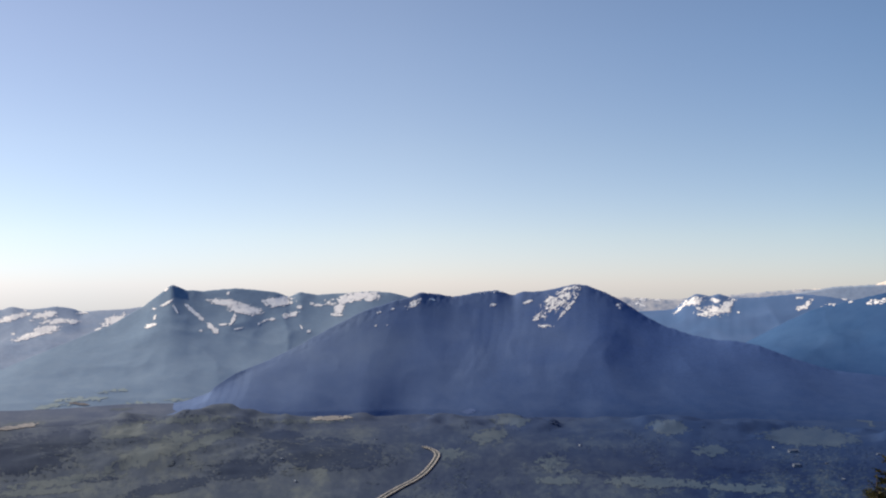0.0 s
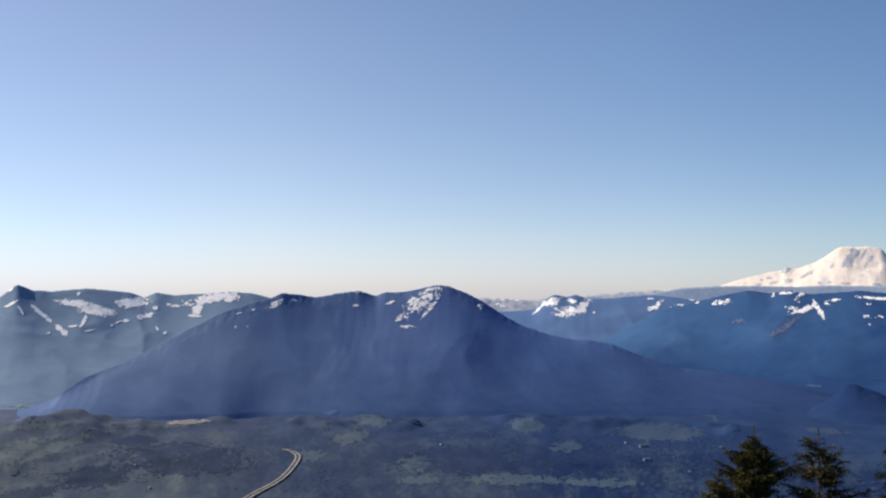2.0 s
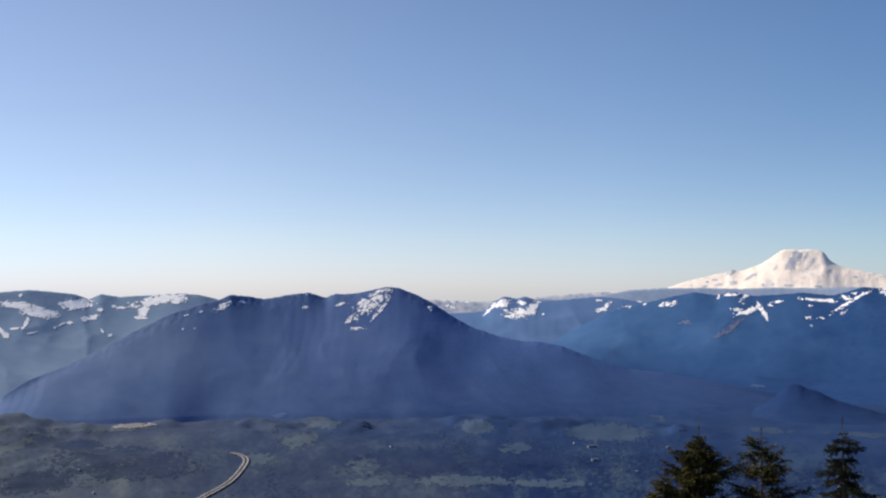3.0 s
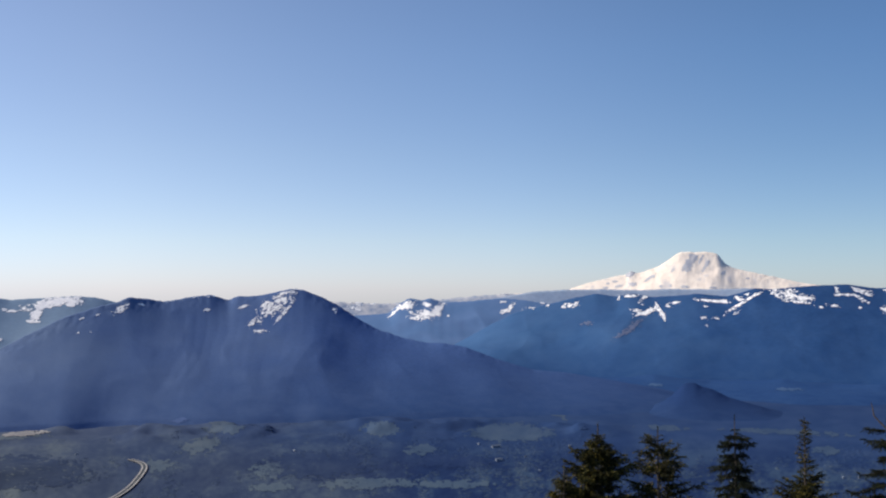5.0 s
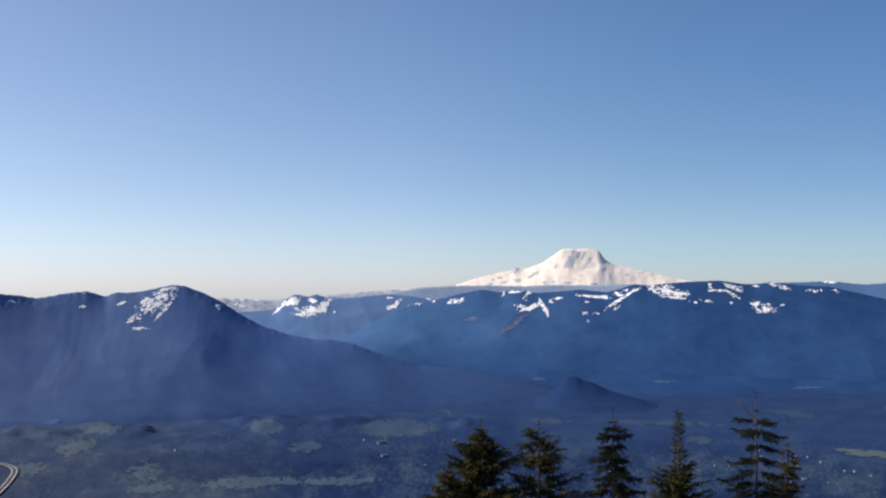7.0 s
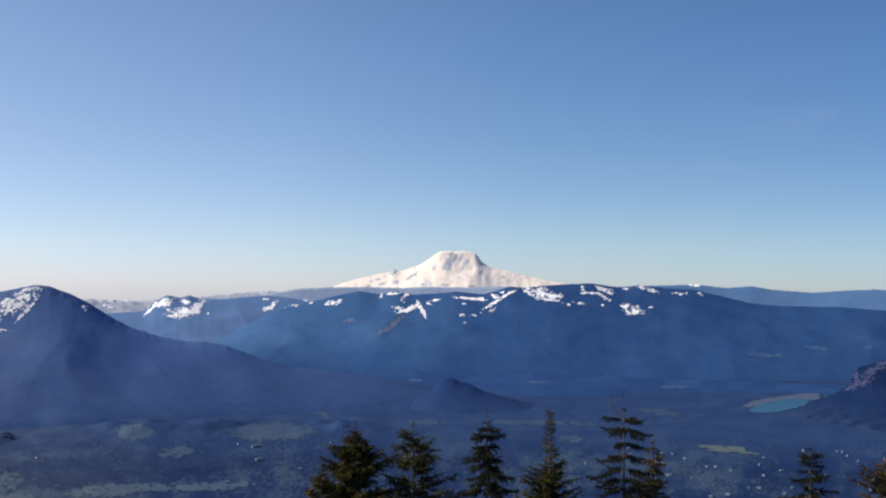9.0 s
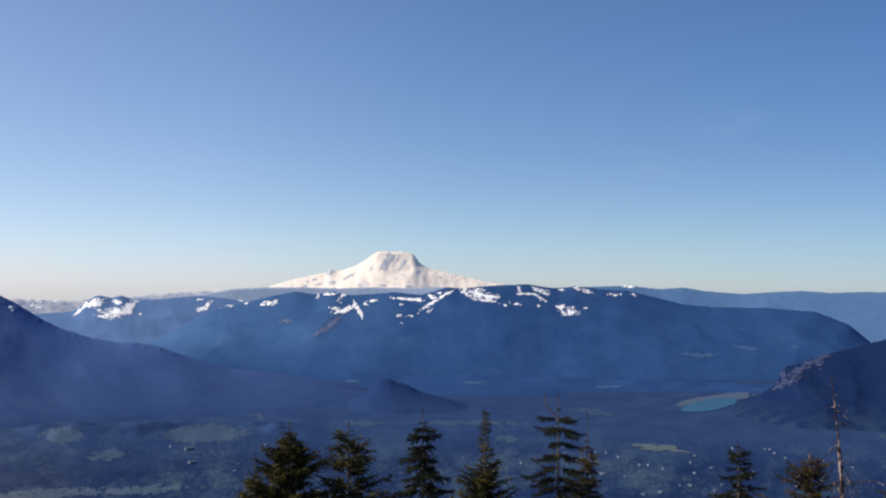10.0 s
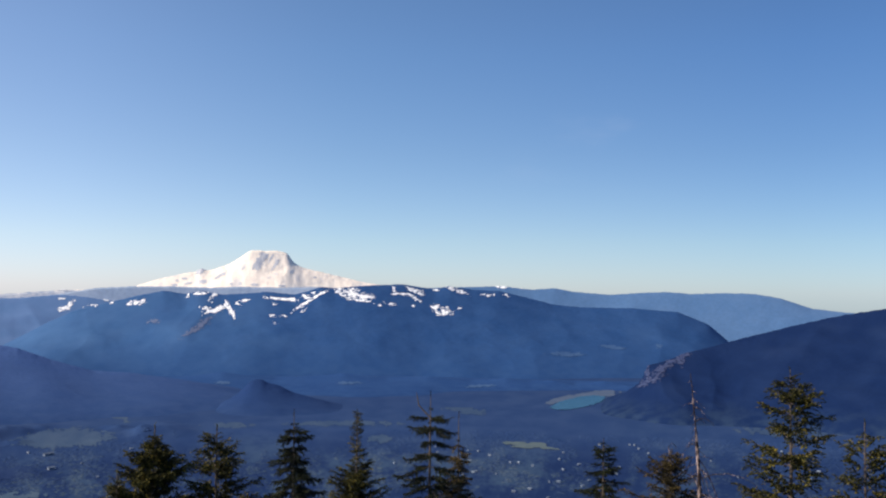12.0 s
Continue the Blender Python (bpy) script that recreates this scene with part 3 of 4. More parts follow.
# ---- snow, clearings and bare rock on the slopes: (bearing, height over the level in degrees, half-length, half-width, tilt, raggedness) ----
def draped(name, height, span, at, mat, seed, lift=1.2, step=0.017, most=200, broken=0.6, grow=0.95):
    """An irregular patch that follows the ground, as it lies when seen from the summit; span: the distances between which it may lie."""
    b0, e0, hl, hw, tilt, rough = at
    c, s = math.cos(math.radians(tilt)), math.sin(math.radians(tilt))
    hl, hw = grow * hl, (grow - 0.1) * hw
    wide, tall = 1.5 * (hl * abs(c) + hw * abs(s)), 1.5 * (hl * abs(s) + hw * abs(c))
    B = np.linspace(b0 - wide, b0 + wide, int(np.clip(2 * wide / step, 9, most)))
    r_low, r_high = span(np.array([b0]))
    R = np.linspace(r_low, r_high, 260)
    BB, RR = np.meshgrid(B[::max(1, len(B) // 8)], R)
    up = np.degrees(np.arctan2(height(BB, RR) - EYE, RR))
    near = np.nonzero((np.abs(up - e0) < tall).any(1))[0]
    if len(near) == 0:
        return None
    R = np.linspace(R[max(near[0] - 1, 0)], R[min(near[-1] + 1, len(R) - 1)], int(np.clip(3 * tall / step, 12, 150)))
    BB, RR = np.meshgrid(B, R)
    Z = height(BB, RR)
    up = np.degrees(np.arctan2(Z - EYE, RR))
    p, q = BB - b0, up - e0
    S, T = (p * c + q * s) / hl, (q * c - p * s) / hw
    edge = S * S + T * T + rough * 2.2 * (fbm(BB * 4, up * 7, seed, 4) - 0.5) + broken * (1.7 * (fbm(BB * 9, up * 20, seed + 5, 3) - 0.5) + 1.7 * (ridged((BB * c + up * s) * 5, (up * c - BB * s) * 16, seed + 9, 3) - 0.6)) + 8 * np.clip(np.maximum(np.abs(p) / wide, np.abs(q) / tall) - 0.9, 0, 1)
    nb = len(B)
    co = np.stack([RR * np.sin(np.radians(BB)), RR * np.cos(np.radians(BB)), Z + lift], -1).reshape(-1, 3)
    i = (np.arange(len(R) - 1)[:, None] * nb + np.arange(nb - 1)[None, :]).ravel()
    quads = np.stack([i, i + 1, i + nb + 1, i + nb], -1)
    quads = quads[(edge < 1).ravel()[quads].sum(1) >= 3]
    if len(quads) == 0:
        return None
    used = np.unique(quads)
    remap = np.zeros(len(co), int)
    remap[used] = np.arange(len(used))
    return sheet(name, co[used], remap[quads], mat)


def on_slope(name, thing, rg, spots, mat, label, seed, lift=1.2, broken=1.9, grow=0.95):
    def span(b):
        zc, wide, rc, rf = rg.line(b)
        return float(rf[0]) + 10, float(rc[0]) + 6

    for k, at in enumerate(spots):
        me = draped(name, rg.height, span, at, mat, seed + 7 * k, lift, broken=broken, grow=grow)
        if me:
            tagged(part(name, me, thing, label), label, kind="stuff")


SNOW_FAR_LEFT = [
    (-24.01, -1.76, 0.78, 0.16, 17, 0.45), (-22.4, -1.64, 0.56, 0.16, 3, 1.3), (-21.78, -2.01, 1.01, 0.13, 0, 1.3), (-22.25, -2.42, 0.56, 0.2, 5, 0.45),
    (-23.1, -2.76, 0.78, 0.13, 18, 0.45), (-18.84, -2.0, 0.58, 0.25, 25, 1.3), (-23.4, -1.33, 0.13, 0.05, -40, 0.45), (-19.62, -2.46, 0.2, 0.06, 20, 0.45),
    (-23.94, -2.64, 0.09, 0.06, 0, 0.45), (-20.42, -1.54, 0.28, 0.06, 0, 0.45),
]
SNOW_LEFT = [
    (-15.95, -1.04, 0.34, 0.08, 32, 0.45), (-15.48, -1.34, 0.25, 0.07, -60, 0.45), (-14.44, -1.56, 0.67, 0.11, -42, 0.45), (-16.81, -2.29, 0.31, 0.1, 22, 0.45),
    (-16.61, -1.86, 0.13, 0.07, 70, 0.45), (-13.38, -2.49, 0.31, 0.13, -45, 1.3), (-14.03, -2.62, 0.11, 0.06, 0, 0.45), (-16.62, -1.35, 0.13, 0.06, 0, 0.45),
    (-15.96, -0.26, 0.13, 0.05, 50, 0.45),
]
SNOW_LEFT_BOWL = [
    (-12.65, -1.03, 0.89, 0.2, -8, 0.45), (-11.58, -1.42, 0.84, 0.27, -8, 0.45), (-9.7, -0.98, 0.73, 0.29, 5, 0.45), (-10.49, -0.93, 0.13, 0.08, 0, 0.45),
    (-12.55, -0.49, 0.11, 0.08, 40, 0.45), (-8.88, -1.7, 0.34, 0.13, 10, 1.3), (-9.26, -1.81, 0.13, 0.13, 0, 0.45), (-8.44, -1.3, 0.13, 0.1, 0, 0.45),
    (-7.37, -1.18, 0.25, 0.07, 0, 0.45), (-7.73, -1.09, 0.1, 0.09, 0, 0.45), (-10.04, -2.0, 0.15, 0.09, 0, 0.45), (-12.8, -2.28, 0.25, 0.07, 5, 0.45),
    (-13.22, -2.6, 0.16, 0.13, 0, 0.45), (-10.45, -2.08, 0.25, 0.05, 25, 0.45), (-10.77, -2.24, 0.07, 0.07, 0, 0.45), (-11.84, -2.5, 0.34, 0.05, 10, 0.45),
]
SNOW_LEFT_END = [
    (-5.26, -0.72, 1.23, 0.25, 12, 1.3), (-6.08, -1.27, 0.5, 0.25, 60, 1.3), (-6.3, -1.76, 0.29, 0.09, -5, 0.45), (-4.2, -0.72, 0.34, 0.28, 0, 1.3),
    (-7.89, -2.72, 0.11, 0.09, 0, 0.45), (-8.33, -2.47, 0.16, 0.06, -60, 0.45), (-12.22, -1.96, 0.34, 0.09, 60, 1.3),
]
SNOW_FRONT = [
    (-1.7, -1.08, 0.47, 0.19, 35, 0.45), (-0.64, -0.85, 0.13, 0.06, -20, 0.45), (-2.94, -1.44, 0.16, 0.07, 0, 0.45), (-3.76, -1.63, 0.13, 0.07, 30, 0.45),
    (-3.98, -2.41, 0.07, 0.05, 0, 0.45), (-3.3, -2.38, 0.07, 0.05, 0, 0.45), (-0.8, -0.48, 0.11, 0.05, 0, 0.45),
]
SNOW_FRONT_TOP = [
    (-0.64, -0.85, 0.16, 0.07, -10, 0.45), (2.97, -1.19, 0.15, 0.13, 0, 0.45), (4.99, -1.05, 0.39, 0.1, 15, 1.3), (5.59, -1.94, 0.34, 0.2, 35, 0.45),
    (5.9, -2.44, 0.22, 0.11, 0, 0.45), (6.31, -2.4, 0.2, 0.08, -20, 0.45), (6.98, -0.83, 1.2, 0.4, 35, 2.4), (6.31, -1.1, 0.45, 0.29, 80, 2.0),
    (7.36, -1.32, 0.67, 0.11, 50, 0.9), (7.31, -0.22, 0.39, 0.11, 25, 0.9), (10.3, -1.2, 0.19, 0.13, -20, 0.45), (3.32, -0.41, 0.39, 0.06, 0, 1.3),
    (2.38, -0.49, 0.17, 0.05, 0, 0.45), (9.71, -0.55, 0.09, 0.05, 0, 0.45),
]
SNOW_MIDDLE = [
    (14.49, -0.93, 0.69, 0.27, 20, 0.45), (13.83, -1.31, 0.56, 0.09, 40, 0.45), (15.59, -1.47, 0.89, 0.34, 5, 1.3), (16.42, -1.15, 0.56, 0.27, 50, 1.3),
    (15.73, -0.88, 0.28, 0.17, 0, 1.3), (17.0, -1.55, 0.1, 0.08, 0, 0.45), (20.36, -1.27, 0.31, 0.16, 10, 0.45), (20.73, -0.98, 0.45, 0.13, 45, 1.3),
    (20.24, -0.71, 0.34, 0.09, 0, 1.3), (21.88, -1.14, 0.56, 0.11, 0, 2.0), (22.64, -0.75, 0.22, 0.09, 0, 1.3),
]
SNOW_HORIZON = [
    (11.5, -0.8, 0.56, 0.11, -8, 0.45), (11.45, -1.09, 0.45, 0.11, -10, 0.45), (12.5, -0.83, 0.39, 0.07, 0, 0.45), (19.38, -0.16, 0.28, 0.07, 0, 0.45),
    (20.24, -0.19, 0.45, 0.08, 0, 0.45), (21.32, -0.15, 0.45, 0.08, 0, 0.45),
]
SNOW_BROAD = [
    (24.23, -0.91, 0.45, 0.15, 12, 1.3), (27.0, -0.48, 0.13, 0.09, 80, 0.45), (27.72, -0.34, 0.39, 0.1, 5, 1.3), (28.28, -0.58, 0.31, 0.09, 45, 0.45),
    (28.5, -0.43, 0.11, 0.07, 0, 0.45), (28.51, -1.29, 0.56, 0.2, 15, 1.3), (27.89, -1.19, 0.31, 0.11, 0, 0.45), (29.29, -1.17, 0.45, 0.18, -60, 0.45),
    (29.53, -1.58, 0.25, 0.09, -70, 0.45), (29.84, -0.97, 0.17, 0.06, -20, 0.45), (30.12, -0.74, 0.45, 0.08, 8, 1.3), (32.19, -0.6, 1.01, 0.08, -5, 1.3),
    (32.86, -0.67, 0.25, 0.11, 0, 0.45), (33.75, -0.48, 0.28, 0.16, 0, 0.45), (33.86, -0.76, 1.1, 0.09, 33, 0.7), (34.19, -0.25, 0.17, 0.11, 0, 0.45),
]
SNOW_BROAD_SPUR = [
    (33.55, -1.29, 0.18, 0.09, 35, 0.45), (32.47, -1.61, 0.25, 0.1, -10, 0.45), (31.8, -1.61, 0.18, 0.11, 0, 0.45), (31.86, -2.01, 0.16, 0.05, -25, 0.45),
    (31.91, -0.94, 0.11, 0.08, 0, 0.45), (28.34, -0.84, 0.07, 0.05, 0, 0.45), (22.64, -0.75, 0.13, 0.06, 0, 0.45), (22.86, -0.92, 0.11, 0.06, 0, 0.45),
    (21.99, -1.09, 0.11, 0.06, 0, 0.45),
]
SNOW_BROAD_CREST = [
    (34.69, -0.23, 0.25, 0.08, 20, 0.45), (35.74, -0.19, 0.39, 0.22, -20, 1.3), (36.41, -0.3, 0.45, 0.34, 0, 1.3), (37.18, -0.46, 0.5, 0.22, -5, 1.3),
    (36.85, -0.66, 0.73, 0.08, -8, 0.45), (38.88, -0.01, 0.34, 0.1, -70, 0.45), (39.16, -0.26, 0.45, 0.09, 0, 0.45), (40.03, -0.05, 0.5, 0.13, -20, 0.45),
    (40.46, -0.03, 0.28, 0.07, 0, 0.45), (40.03, -0.47, 0.47, 0.11, -30, 0.45), (40.52, -0.27, 0.22, 0.09, 0, 0.45), (40.03, -0.96, 0.1, 0.1, 0, 0.45),
    (38.55, -0.84, 0.39, 0.1, -12, 1.3), (37.95, -0.92, 0.28, 0.05, -15, 0.45),
]
SNOW_BROAD_END = [
    (41.33, -0.02, 0.25, 0.07, 0, 0.45), (42.62, -0.02, 0.69, 0.11, -18, 0.45), (44.1, -0.23, 0.56, 0.05, 0, 0.45), (44.68, -0.27, 0.34, 0.1, 0, 1.3),
    (45.52, -0.26, 0.22, 0.09, -15, 1.3), (41.81, -1.25, 0.56, 0.27, 0, 2.0), (41.33, -0.98, 0.28, 0.13, 0, 1.3), (42.77, -1.04, 0.13, 0.09, 0, 0.45),
    (44.15, -0.57, 0.11, 0.05, 0, 0.45),
]
SNOW_FAR_RIGHT = [
    (42.14, 0.34, 0.34, 0.08, 0, 0.45), (43.47, 0.31, 0.28, 0.07, 0, 1.3), (45.37, 0.3, 0.45, 0.13, 0, 2.0), (46.3, 0.2, 0.56, 0.07, 0, 1.3),
]
CLEARED = [
    (27.68, -2.18, 1.01, 0.2, 35, 0.9), (25.07, -1.96, 0.34, 0.17, 0, 1.3),
]
# the first two paint the summit bowl's grey shade; the others are rock
PEAK_ROCK = [
    (30.95, 1.41, 0.62, 0.31, 65, 0.8), (31.23, 1.85, 0.28, 0.22, 0, 0.8), (31.9, 1.35, 0.5, 0.11, 60, 1), (31.62, 1.69, 0.34, 0.09, 60, 1),
    (28.72, 0.67, 0.43, 0.08, 35, 0.45), (28.94, 0.8, 0.16, 0.1, 0, 0.45), (27.77, 0.3, 0.28, 0.16, 0, 0.45), (29.39, 0.22, 0.11, 0.11, 0, 0.45),
    (29.93, 0.23, 0.11, 0.13, 0, 0.45), (30.73, 0.18, 0.28, 0.09, 0, 0.45), (26.77, 0.49, 0.18, 0.08, 0, 0.45), (26.38, 0.37, 0.11, 0.07, 0, 0.45),
    (30.06, 1.12, 0.22, 0.05, 50, 0.45), (32.85, 0.97, 0.17, 0.09, 40, 0.45),
]
PEAK_ROCK_LOW = [
    (34.19, 0.66, 0.11, 0.09, 0, 0.45), (26.94, 0.21, 0.25, 0.06, 10, 0.45), (26.22, 0.1, 0.17, 0.09, 0, 0.45), (31.4, 0.01, 0.34, 0.06, 0, 0.45),
    (32.29, 0.13, 0.22, 0.07, 0, 0.45), (27.66, 0.92, 0.36, 0.15, 25, 0.45),
]
FAINT_FRONT = [(1.6, -7.4, 0.5, 0.14, 5, 1.3)]

for thing, rg, spots, seed in ((far_left, FAR_LEFT, SNOW_FAR_LEFT, 100), (left, LEFT, SNOW_LEFT, 300), (left, LEFT, SNOW_LEFT_BOWL, 500), (left, LEFT, SNOW_LEFT_END, 700),
                               (front, FRONT, SNOW_FRONT, 900), (front, FRONT, SNOW_FRONT_TOP, 1100), (middle, MIDDLE, SNOW_MIDDLE, 1300), (far_snow, FAR_SNOW, SNOW_HORIZON, 1500),
                               (broad, BROAD, SNOW_BROAD, 1700), (broad, BROAD, SNOW_BROAD_SPUR, 1900), (broad, BROAD, SNOW_BROAD_CREST, 2100), (broad, BROAD, SNOW_BROAD_END, 2300), (far_right, FAR_RIGHT, SNOW_FAR_RIGHT, 2500)):
    on_slope("snow_patch", thing, rg, spots, SNOW, "white patch of old snow", seed, broken=0.9 if rg in (LEFT, FAR_LEFT) else 1.4 if rg is MIDDLE else 2.9 if spots is SNOW_FRONT_TOP else 2.5, grow=1.15 if rg in (LEFT, FAR_LEFT) else 0.9)
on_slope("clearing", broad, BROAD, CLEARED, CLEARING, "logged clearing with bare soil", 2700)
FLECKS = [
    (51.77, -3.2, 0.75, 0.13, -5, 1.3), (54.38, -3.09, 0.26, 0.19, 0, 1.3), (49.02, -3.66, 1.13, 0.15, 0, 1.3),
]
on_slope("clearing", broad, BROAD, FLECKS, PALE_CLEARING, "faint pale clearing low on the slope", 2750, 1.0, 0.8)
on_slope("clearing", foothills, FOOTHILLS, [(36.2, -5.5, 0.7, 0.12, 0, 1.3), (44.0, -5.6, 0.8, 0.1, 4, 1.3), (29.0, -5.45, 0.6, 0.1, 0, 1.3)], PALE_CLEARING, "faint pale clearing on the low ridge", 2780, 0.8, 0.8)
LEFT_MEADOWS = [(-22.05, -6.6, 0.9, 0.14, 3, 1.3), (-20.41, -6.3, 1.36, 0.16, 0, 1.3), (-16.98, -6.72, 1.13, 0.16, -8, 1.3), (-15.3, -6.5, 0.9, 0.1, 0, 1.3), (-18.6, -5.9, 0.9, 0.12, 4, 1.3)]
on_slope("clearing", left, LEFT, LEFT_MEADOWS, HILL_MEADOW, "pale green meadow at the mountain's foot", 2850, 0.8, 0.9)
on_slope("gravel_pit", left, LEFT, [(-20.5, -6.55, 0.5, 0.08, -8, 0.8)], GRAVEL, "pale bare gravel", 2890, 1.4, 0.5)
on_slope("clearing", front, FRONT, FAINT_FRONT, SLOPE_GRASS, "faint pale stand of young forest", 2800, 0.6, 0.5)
on_slope("rock_band", volcano, PEAK, PEAK_ROCK, ICE_ROCK, "grey rock and ice, some shade painted in", 2900, 1.5, 0.8)
on_slope("rock_band", volcano, PEAK, PEAK_ROCK_LOW, ICE_ROCK, "grey rock and ice, some shade painted in", 3000, 1.5, 0.8)
CLIFFS = [
    (53.67, -4.38, 0.15, 0.72, 0, 1.0), (53.94, -5.09, 0.75, 0.19, 25, 1.0), (54.65, -4.35, 1.13, 0.26, 35, 1.0), (55.57, -3.87, 0.19, 0.41, 0, 0.9),
    (55.93, -3.36, 0.26, 0.49, -20, 0.9), (56.33, -3.09, 0.23, 0.26, 0, 0.9),
]
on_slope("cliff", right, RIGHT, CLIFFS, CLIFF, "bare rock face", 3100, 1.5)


# ---- the valley: fields, highway, lake, gravel pit, woods, houses ----
def xy(bearing, r):
    return r * math.sin(math.radians(bearing)), r * math.cos(math.radians(bearing))


def ground_at(bearing, r):
    return float(valley_height(np.array([float(bearing)]), np.array([float(r)]))[0])


def field(name, at, mat, label, rough=0.7, lift=0.8, seed=0, kind="structure", square=4, level=None):
    """A flat irregular field on the ground: (bearing, distance, half-bearing, half-depth, lean)."""
    b0, r0, db, dr, lean = at
    S, T = np.meshgrid(np.linspace(-1.3, 1.3, 110), np.linspace(-1.3, 1.3, 56))
    BB, R = b0 + db * (S - lean * T), r0 + dr * T
    x, y = R * np.sin(np.radians(BB)), R * np.cos(np.radians(BB))
    edge = np.abs(S) ** square + np.abs(T) ** square + rough * 2.4 * (fbm(BB * 2.2, R / 50, seed + 900, 5) - 0.5)
    edge = edge + 12 * np.clip(np.maximum(np.abs(S), np.abs(T)) - 1.0, 0, 1)
    Z = valley_height(BB, R) + lift if level is None else np.full(x.shape, level)
    co = np.stack([x, y, Z], -1).reshape(-1, 3)
    i = (np.arange(55)[:, None] * 110 + np.arange(109)[None, :]).ravel()
    quads = np.stack([i, i + 110, i + 111, i + 1], -1)[:, ::-1]
    quads = quads[((edge < 0.9).ravel())[quads].sum(1) >= 3]
    used = np.unique(quads)
    remap = np.zeros(len(co), int)
    remap[used] = np.arange(len(used))
    return tagged(new(name, sheet(name, co[used], remap[quads], mat)), label, "field", kind=kind)


PASTURES_LEFT = [
    (-18.3, -6.91, 0.68, 0.1, 0, 0.45), (-23.39, -7.51, 1.24, 0.18, 0, 0.45),
    (-18.09, -8.13, 1.36, 0.45, 10, 1.3), (-14.57, -7.64, 2.49, 0.27, 0, 1.3), (-16.43, -9.25, 2.94, 0.68, 20, 1.3), (-13.29, -8.74, 2.04, 0.32, 20, 1.3),
    (-21.23, -10.6, 2.94, 0.27, 3, 1.3), (-22.58, -11.1, 2.26, 0.23, 0, 1.3), (-8.54, -7.91, 3.17, 0.18, 0, 1.3),
]
GRAVEL_PITS = [
    (-23.67, -7.63, 1.02, 0.14, 5, 1), (-6.66, -7.77, 1.36, 0.16, 2, 0.8),
]
STANDS_LEFT = [
    (-21.3, -7.55, 5.2, 0.17, 0, 0.8),
    (-23.18, -9.17, 2.49, 1.24, 0, 0.8), (-21.07, -8.39, 1.36, 0.68, 0, 0.8), (-19.56, -10.65, 1.13, 0.18, 0, 0.45), (-9.41, -8.65, 1.36, 0.34, 0, 0.45),
    (-6.98, -9.78, 4.07, 1.02, -5, 0.8), (-11.57, -10.5, 2.04, 0.68, 0, 0.8), (-15.58, -11.26, 2.72, 0.41, 8, 0.8),
]
PASTURES = [
    (5.16, -6.83, 0.63, 0.2, 0, 0.45), (7.71, -6.99, 1.09, 0.27, 0, 0.45), (4.04, -7.87, 1.13, 0.45, 0, 1.3), (2.69, -8.86, 1.24, 0.5, 10, 1.3),
    (13.03, -8.12, 1.24, 0.5, 0, 0.45), (20.63, -8.31, 2.72, 0.63, 0, 0.45), (6.48, -10.32, 0.91, 0.57, 0, 1.3), (0.45, -9.85, 0.68, 0.45, 0, 1.3),
    (15.34, -9.3, 0.91, 0.36, 0, 1.3), (12.36, -11.2, 2.94, 0.36, 0, 1.3), (6.7, -11.28, 1.36, 0.27, 0, 1.3), (17.38, -11.26, 2.72, 0.27, 0, 1.3),
]
STANDS = [
    (9.34, -10.15, 3.62, 0.91, 0, 0.8), (6.71, -7.62, 1.36, 0.41, 0, 0.45), (16.59, -8.4, 1.36, 0.45, 0, 0.45), (17.4, -10.03, 2.26, 0.45, 0, 0.8),
]
PASTURES_RIGHT = [
    (23.17, -6.99, 0.91, 0.32, -30, 1.3), (35.53, -6.08, 0.57, 0.11, 0, 0.45), (38.24, -8.71, 0.79, 0.27, 0, 1.3), (36.0, -7.83, 3.17, 0.18, 0, 1.3),
    (29.44, -7.88, 1.36, 0.18, 0, 1.3),
]
PASTURES_LAKE = [
    (43.22, -7.02, 1.36, 0.23, -5, 1.3), (55.11, -6.92, 1.02, 0.45, 20, 1.3), (60.3, -7.1, 1.58, 0.32, 0, 1.3), (61.3, -7.66, 2.72, 0.27, 0, 1.3),
    (64.81, -6.53, 1.36, 0.32, 0, 1.3),
]


def in_valley(name, spots, mat, label, seed, lift):
    for k, at in enumerate(spots):
        me = draped(name, valley_height, lambda b: (1000.0, 2500.0), at, mat, seed + 7 * k, lift, 0.028, 240)
        if me:
            tagged(new(name, me), label, "field", kind="structure")


OPEN = PASTURES_LEFT + PASTURES + PASTURES_RIGHT + PASTURES_LAKE
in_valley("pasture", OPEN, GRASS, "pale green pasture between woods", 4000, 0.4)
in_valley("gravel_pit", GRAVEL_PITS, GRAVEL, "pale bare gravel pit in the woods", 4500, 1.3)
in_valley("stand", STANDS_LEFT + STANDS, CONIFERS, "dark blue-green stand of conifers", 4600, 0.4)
MEADOW = (47.0, 1905, 1.4, 40, 0.3)
field("meadow", MEADOW, BRIGHT_GRASS, "bright yellow-green meadow among dark trees", 1.6, 1.0, 77)
LAKE = (49.77, -6.43, 1.69, 0.38, 12, 0.2)
SHORE = (50.0, -6.13, 2.3, 0.3, 10, 0.6)
for name, at, mat, level, label in (("lake_shore", SHORE, SAND, 1.5, "pale sandy lake shore"), ("lake", LAKE, WATER, 2.0, "blue-green mountain lake")):
    tagged(new(name, draped(name, lambda b, r: np.full(np.shape(r), level), lambda b: (2300.0, 3050.0), at, mat, 340, 0.0, 0.03, 170, 0.15)), label, "lake", kind="structure")


